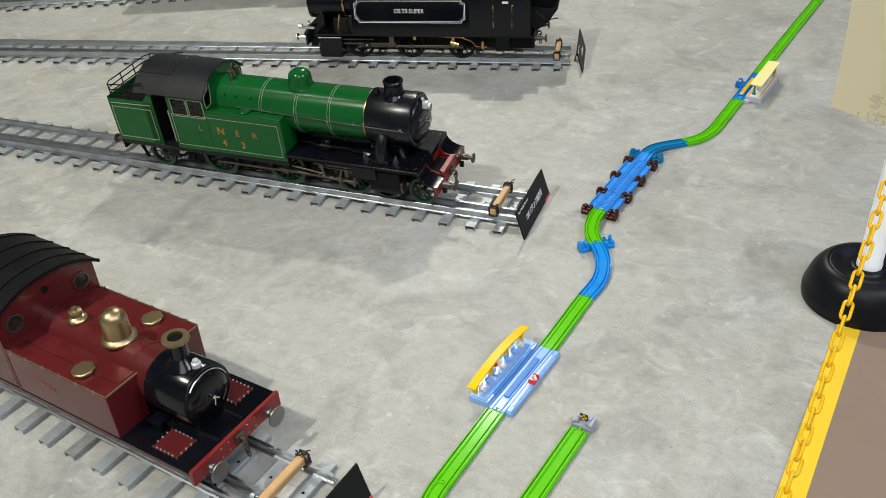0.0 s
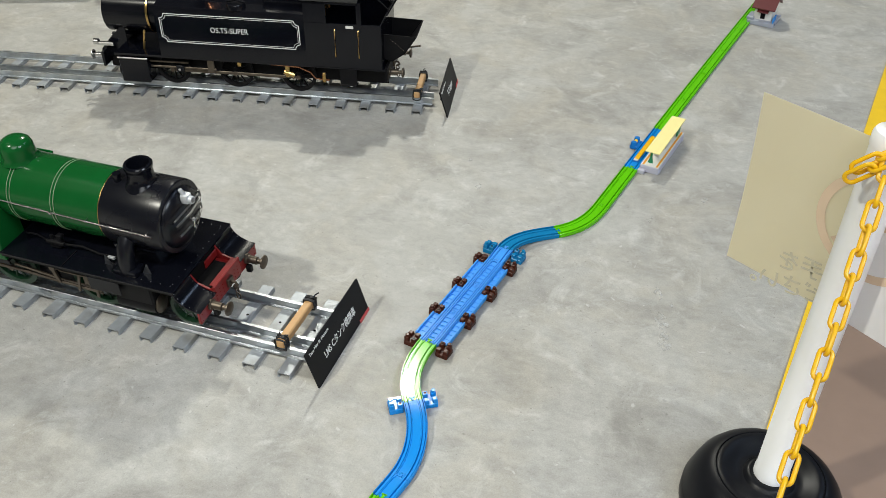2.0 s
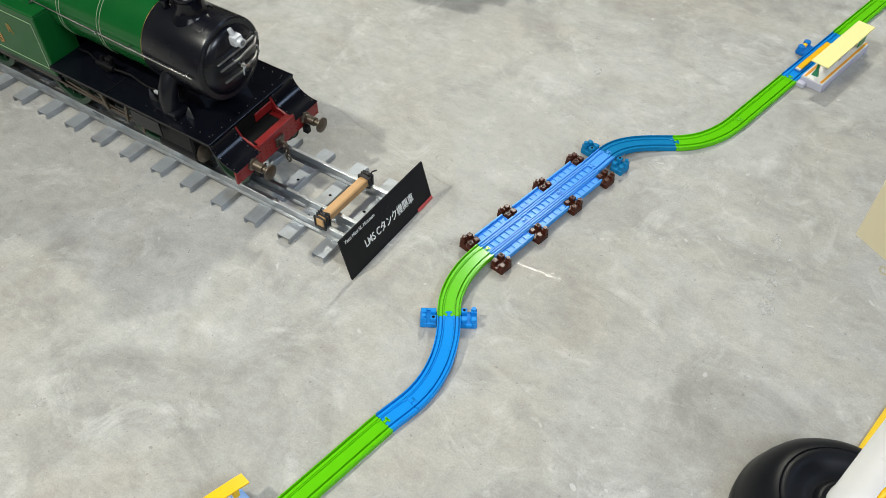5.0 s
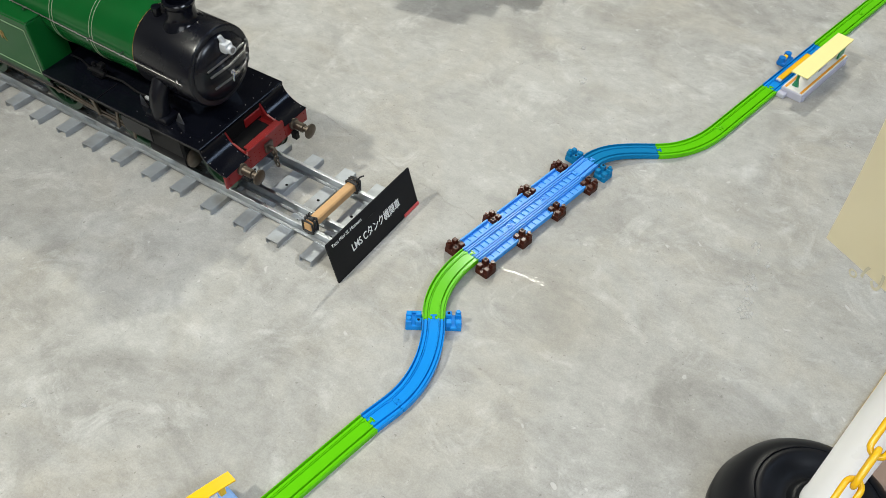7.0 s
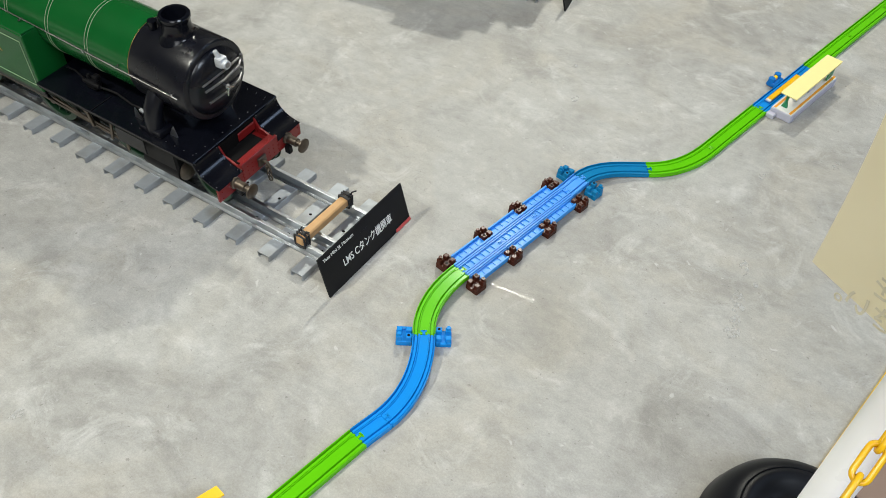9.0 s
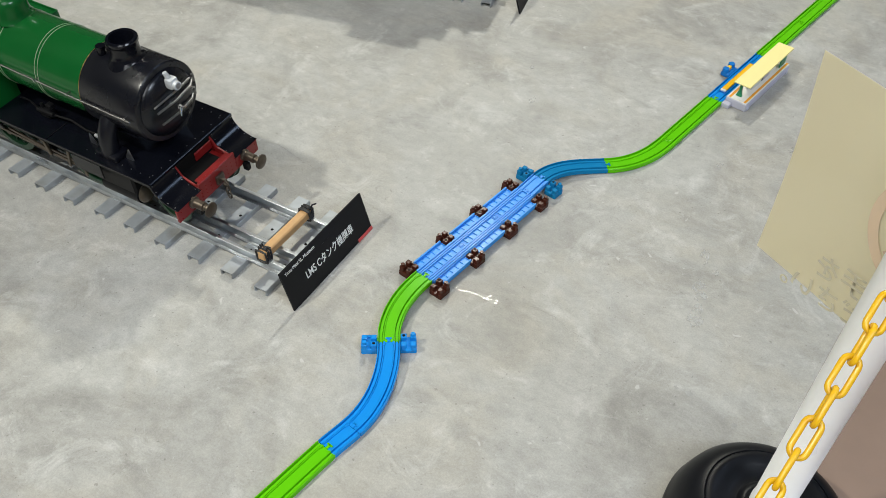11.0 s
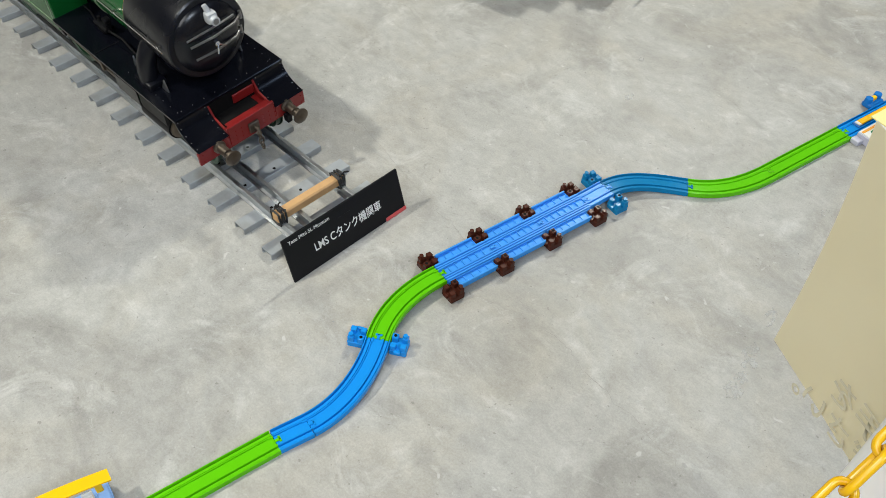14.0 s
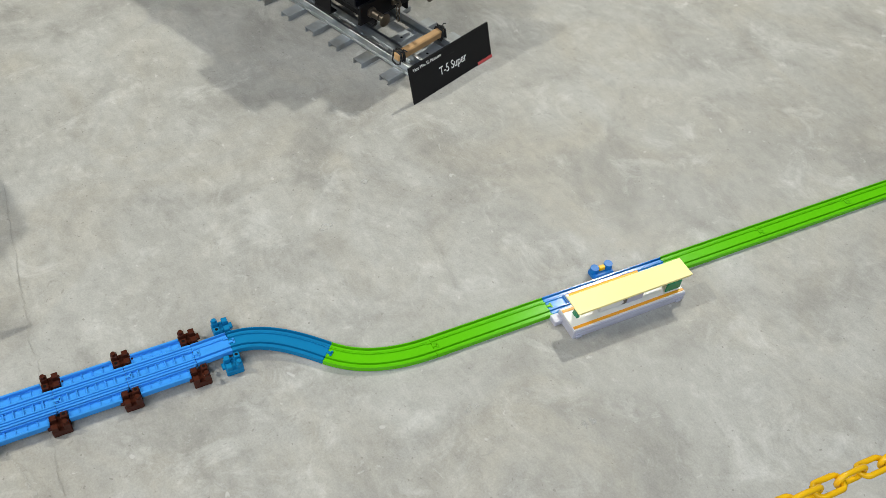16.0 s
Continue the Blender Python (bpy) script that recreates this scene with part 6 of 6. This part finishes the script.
def maroon_engine():
    o = Vector((-0.997, 0.955, 0))
    e = thing("model_locomotive", pose(o.x, o.y, 0, 0, 0, -10.1), "maroon and black model tank locomotive with brass dome", "model locomotive", "model locomotives")
    fz, hw, bz = 0.100, 0.118, 0.172
    for x in (0.03, -0.14, -0.31):
        for sd in (-1, 1):
            spoked_wheel(e, x, sd * 0.0445, 0.0345 + 0.04, 0.04, 10, sd, MATT_BLACK, "")
    for sd in (-1, 1):
        rods(e, (0.03, -0.14, -0.31), sd * 0.060, 0.065, DARK_STEEL, 0.007)
        part("brake_gear", box(B(), (-0.12, sd * 0.066, 0.05), (0.4, 0.006, 0.008), 0.001), DARK_STEEL, e)
    bm = B()
    for sd in (-1, 1):
        box(bm, (-0.12, sd * 0.032, 0.078), (0.56, 0.006, 0.046), 0.001)
    pieces("frame_plate", bm, MATT_BLACK, e)
    part("running_plate", box(B(), (-0.13, 0, fz - 0.003), (0.60, hw * 2, 0.006), 0.001), LOCO_BLACK, e)
    for sd in (-1, 1):
        part("valance", box(B(), (-0.13, sd * (hw - 0.003), fz - 0.010), (0.60, 0.004, 0.012), 0.001), MAROON, e)
        panel = part("foot_panel", box(B(), (0.094, sd * 0.078, fz + 0.001), (0.062, 0.050, 0.003), 0.0008), MAROON, e, "red panel framed by rivets")
        bm = B()
        for x in np.linspace(0.064, 0.124, 7):
            for y in (0.054, 0.102):
                cyl(bm, (x, sd * y, fz), (x, sd * y, fz + 0.0045), 0.0017, seg=6)
        for y in np.linspace(0.054, 0.102, 5):
            for x in (0.064, 0.124):
                cyl(bm, (x, sd * y, fz), (x, sd * y, fz + 0.0045), 0.0017, seg=6)
        part("panel_rivet", bm, RIVET_PALE, panel, "pale rivets")
    part("buffer_beam", box(B(), (0.174, 0, 0.088), (0.008, 0.236, 0.036), 0.001), LOCO_RED, e, "red buffer beam")
    bm = B()
    rivets(bm, [(0.178, y + dy, 0.088 + dz) for y in (-0.035, 0.035) for dy in (-0.01, 0.01) for dz in (-0.01, 0.01)], 0.0016)
    part("beam_rivet", bm, BRASS, e)
    for y in (-0.078, 0.078):
        buffer(e, 0.163, y, 0.084, STRAP_STEEL, 0.021)
    coupling(e, 0.178, 0.088)
    for sd in (-1, 1):
        tank = part("side_tank", box(B(), (-0.156, sd * 0.079, 0.150), (0.296, 0.076, 0.102), 0.0015), MAROON, e, "maroon side tank")
        bm = B()
        tube(bm, [(-0.296, sd * 0.1165, 0.2025), (-0.010, sd * 0.1165, 0.2025)], 0.0017, 6)
        tube(bm, [(-0.009, sd * 0.1165, 0.2025), (-0.009, sd * 0.042, 0.2025)], 0.0017, 6)
        for x in np.linspace(-0.28, -0.04, 6):
            cyl(bm, (x, sd * 0.1165, 0.198), (x, sd * 0.1165, 0.206), 0.0024, seg=8)
        part("beading", bm, TARNISHED, tank, "dull brass edge beading")
        part("filler", lathe(B(), [(0, 0.011), (0.0205, 0.010), (0.0228, 0.008), (0.0228, 0.003), (0.018, 0.0), (0, 0.0)], Matrix.Translation((-0.103, sd * 0.086, 0.2005)), 8), TARNISHED, tank, "octagonal dull brass filler lid")
        lettering("title", "■■■", 0.016, FADED_TITLE, tank, pose(-0.19, sd * 0.1174, 0.150) @ pose(0, 0, 0, 90, 0, 0 if sd < 0 else 180), 0.0002)
    part("boiler", cyl(B(), (-0.37, 0, bz), (0.035, 0, bz), 0.052, seg=44), MAROON, e)
    bm = B()
    band(bm, -0.03, bz, 0.052, 0.004)
    part("boiler_band", bm, MAROON, e)
    part("tank_top", box(B(), (-0.156, 0, 0.2005), (0.280, 0.16, 0.004)), MAROON, e)
    part("smokebox", lathe(B(), [(0, 0.02), (0.059, 0.02), (0.060, 0.023), (0.060, 0.118), (0.058, 0.122), (0, 0.122)], Matrix.Translation((0, 0, bz)) @ AX, 44), LOCO_BLACK, e)
    door = part("smokebox_door", lathe(B(), [(0, 0.133), (0.03, 0.1315), (0.045, 0.127), (0.049, 0.1225), (0, 0.122)], Matrix.Translation((0, 0, bz)) @ AX, 36), LOCO_BLACK, e)
    bm = B()
    tube(bm, [(0.124, 0.051 * math.cos(a), bz + 0.051 * math.sin(a)) for a in np.linspace(0.3, 2.4, 14)], 0.0014, 6, up=(1, 0, 0))
    part("door_ring", bm, BRIGHT_STEEL, door)
    bm = B()
    cyl(bm, (0.132, 0, bz), (0.140, 0, bz), 0.004, seg=10)
    cyl(bm, (0.139, 0, bz), (0.140, 0.010, bz - 0.008), 0.0016, seg=6)
    cyl(bm, (0.141, 0, bz), (0.142, -0.004, bz - 0.014), 0.0016, seg=6)
    part("door_dart", bm, BRIGHT_STEEL, door)
    part("headlamp", lathe(B(), [(0, 0.018), (0.005, 0.017), (0.006, 0.012), (0.009, 0.010), (0.009, 0.0), (0, 0.0)], Matrix.Translation((0.108, 0.004, bz + 0.058)), 14), WHITE_METAL, e, "white metal lamp casting")
    part("chimney", lathe(B(), [(0.0165, 0.108), (0.0165, 0.075), (0.022, 0.068), (0.032, 0.057), (0, 0.05)], Matrix.Translation((0.075, 0, bz)), 28), LOCO_BLACK, e)
    part("chimney_rim", lathe(B(), [(0.0145, 0.119), (0.024, 0.119), (0.0255, 0.1155), (0.0235, 0.110), (0.017, 0.106), (0.0145, 0.108), (0.0145, 0.119)], Matrix.Translation((0.075, 0, bz)), 28), TARNISHED, e, "brass chimney rim")
    # Near-black disc paints the shade inside the chimney.
    part("chimney_bore", lathe(B(), [(0, 0.112), (0.0148, 0.112), (0.0148, 0.111), (0, 0.111)], Matrix.Translation((0.075, 0, bz)), 20), DARK_HOLE, e)
    part("dome", lathe(B(), [(0, 0.119), (0.009, 0.1178), (0.0175, 0.1135), (0.0235, 0.106), (0.0258, 0.096), (0.0260, 0.066), (0.0272, 0.061), (0.0325, 0.0575), (0.0345, 0.055), (0.0345, 0.050), (0, 0.045)], Matrix.Translation((-0.095, 0, bz)), 36), TARNISHED, e, "tarnished brass dome")
    part("safety_valve", lathe(B(), [(0, 0.084), (0.005, 0.083), (0.006, 0.077), (0.013, 0.075), (0.0145, 0.071), (0.013, 0.067), (0.012, 0.063), (0.0185, 0.060), (0.021, 0.056), (0.020, 0.050), (0, 0.048)], Matrix.Translation((-0.215, 0, bz)), 20), TARNISHED, e, "brass safety valve")
    bm = B()
    for sd in (-1, 1):
        box(bm, (0.03, sd * 0.055, fz + 0.010), (0.04, 0.03, 0.02), 0.003)
    box(bm, (0.05, 0, fz + 0.018), (0.13, 0.07, 0.04), 0.004)
    pieces("saddle", bm, LOCO_BLACK, e)
    # cab with round windows
    arc = arch(0.118, 0.268, 0.034)
    cab = part("cab_front", prism_x(B(), [(-0.118, fz)] + arc + [(0.118, fz)], -0.302, -0.297), MAROON, e, "maroon cab front")
    for sd in (-1, 1):
        bm = B()
        lathe(bm, [(0.0155, -0.001), (0.0195, -0.001), (0.0195, 0.004), (0.0155, 0.004), (0.0155, -0.001)], Matrix.Translation((-0.297, sd * 0.080, 0.242)) @ AX, 28)
        ring = part("window_ring", bm, DARK_STEEL, cab, "dark steel porthole ring")
        part("pane", cyl(B(), (-0.298, sd * 0.080, 0.242), (-0.2965, sd * 0.080, 0.242), 0.0157, seg=24), GLASS_DARK, ring)
        part("cab_side", box(B(), (-0.404, sd * 0.1165, 0.182), (0.200, 0.003, 0.16), 0.001), MAROON, e)
    part("cab_back", prism_x(B(), [(-0.118, fz)] + arc + [(0.118, fz)], -0.508, -0.504), MAROON, e)
    part("whistle", cyl(B(), (-0.297, 0.0, 0.270), (-0.2955, 0.0, 0.270), 0.0075, seg=12), DARK_HOLE, cab)
    up, dn = arch(0.131, 0.264, 0.043, 18), arch(0.129, 0.260, 0.043, 18)
    roof = part("cab_roof", prism_x(B(), up + dn[::-1], -0.52, -0.288), MATT_BLACK, e, "black curved cab roof with ribs")
    bm = B()
    for x in (-0.290, -0.335, -0.385, -0.44, -0.5):
        a2 = arch(0.1315, 0.2665, 0.043, 18)
        prism_x(bm, a2 + [(y, z - 0.003) for y, z in a2[::-1]], x - 0.0018, x + 0.0018)
    part("roof_rib", bm, MATT_BLACK, roof)


maroon_engine()


def far_engine():
    near, turn = LINES["far"][0], 21.6
    u, v = Vector((math.cos(radians(turn)), math.sin(radians(turn)), 0)), Vector((-math.sin(radians(turn)), math.cos(radians(turn)), 0))
    o = Vector((near[0], near[1], 0)) + u * -0.75 + v * 0.113
    e = thing("model_locomotive", pose(o.x, o.y, 0, 0, 0, turn), "black model express locomotive with oily wheels on galvanised track", "model locomotive", "model locomotives")
    for x, r in ((-0.36, 0.035), (-0.18, 0.068), (-0.02, 0.068), (0.14, 0.068), (0.27, 0.038), (0.38, 0.038)):
        for sd in (-1, 1):
            spoked_wheel(e, x, sd * 0.0635, 0.0345 + r, r, 14 if r > 0.05 else 10, sd, MATT_BLACK, "")
    for sd in (-1, 1):
        rods(e, (-0.18, -0.02, 0.14), sd * 0.078, 0.085, BRIGHT_STEEL, 0.009)
        bm = B()
        box(bm, (0.19, sd * 0.086, 0.098), (0.26, 0.004, 0.007), 0.0008)
        box(bm, (0.10, sd * 0.086, 0.118), (0.10, 0.004, 0.006), 0.0008)
        part("valve_gear", bm, DARK_STEEL, e)
        part("cylinder", cyl(B(), (0.28, sd * 0.08, 0.098), (0.37, sd * 0.08, 0.098), 0.03, seg=20), LOCO_BLACK, e)
    bm = B()
    for sd in (-1, 1):
        box(bm, (0.0, sd * 0.048, 0.11), (0.88, 0.006, 0.06), 0.001)
    pieces("frame_plate", bm, MATT_BLACK, e)
    part("running_plate", box(B(), (0.0, 0, 0.165), (0.9, 0.2, 0.007), 0.001), LOCO_BLACK, e)
    part("boiler", cyl(B(), (-0.28, 0, 0.25), (0.40, 0, 0.25), 0.07, seg=40), LOCO_BLACK, e)
    part("smokebox_door", lathe(B(), [(0, 0.412), (0.04, 0.408), (0.06, 0.40), (0, 0.40)], Matrix.Translation((0, 0, 0.25)) @ AX, 32), LOCO_BLACK, e)
    part("chimney", lathe(B(), [(0.02, 0.115), (0.024, 0.115), (0.022, 0.09), (0.028, 0.075), (0.036, 0.062), (0, 0.06)], Matrix.Translation((0.33, 0, 0.25)), 28), LOCO_BLACK, e)
    part("dome", lathe(B(), [(0, 0.105), (0.02, 0.1), (0.028, 0.088), (0.03, 0.07), (0.04, 0.06), (0, 0.055)], Matrix.Translation((0.02, 0, 0.25)), 28), LOCO_BLACK, e)
    bm = B()
    for sd in (-1, 1):
        box(bm, (-0.36, sd * 0.098, 0.24), (0.15, 0.004, 0.15), 0.001)
    prism_x(bm, [(-0.1, 0.17)] + arch(0.1, 0.31, 0.05) + [(0.1, 0.17)], -0.288, -0.284)
    pieces("cab_plate", bm, LOCO_BLACK, e)
    up, dn = arch(0.106, 0.31, 0.056), arch(0.104, 0.307, 0.056)
    part("cab_roof", prism_x(B(), up + dn[::-1], -0.45, -0.275), MATT_BLACK, e)
    part("buffer_beam", box(B(), (0.455, 0, 0.112), (0.008, 0.2, 0.045), 0.001), LOCO_BLACK, e)
    for y in (-0.07, 0.07):
        buffer(e, 0.459, y, 0.11, BRIGHT_STEEL)
    # tender
    o2 = Vector((near[0], near[1], 0)) + u * -1.57 + v * 0.113
    t = thing("model_tender", pose(o2.x, o2.y, 0, 0, 0, turn), "black model locomotive tender with brass axle boxes", "model tender")
    part("body", box(B(), (0, 0, 0.20), (0.66, 0.204, 0.15), 0.004), LOCO_BLACK, t)
    part("coal_load", box(B(), (0.05, 0, 0.278), (0.4, 0.15, 0.03), 0.01), MATT_BLACK, t)
    for sd in (-1, 1):
        part("frame_plate", box(B(), (0, sd * 0.088, 0.094), (0.64, 0.005, 0.066), 0.001), MATT_BLACK, t)
    for x in (-0.238, -0.034, 0.172):
        for sd in (-1, 1):
            spoked_wheel(t, x, sd * 0.0635, 0.0345 + 0.042, 0.042, 10, sd, MATT_BLACK, "")
            part("axle_box", box(B(), (x, sd * 0.094, 0.072), (0.022, 0.012, 0.024), 0.002), BRASS, t, "brass axle box")
            part("spring_hanger", box(B(), (x, sd * 0.094, 0.098), (0.006, 0.006, 0.03), 0.001), BRIGHT_STEEL, t)
            part("leaf_spring", box(B(), (x, sd * 0.093, 0.112), (0.08, 0.006, 0.012), 0.002), MATT_BLACK, t)
    part("rear_beam", box(B(), (-0.334, 0, 0.11), (0.008, 0.2, 0.045), 0.001), MATT_BLACK, t)
    for y in (-0.07, 0.07):
        buffer(t, -0.338, y, 0.11, s=-1)
    bm = B()
    tube(bm, [(0.33, -0.06, 0.12), (0.36, -0.06, 0.10), (0.39, -0.06, 0.12)], 0.004, 8)
    tube(bm, [(0.33, -0.04, 0.11), (0.36, -0.04, 0.085), (0.40, -0.04, 0.10)], 0.004, 8)
    part("water_pipe", bm, DARK_STEEL, t)


far_engine()
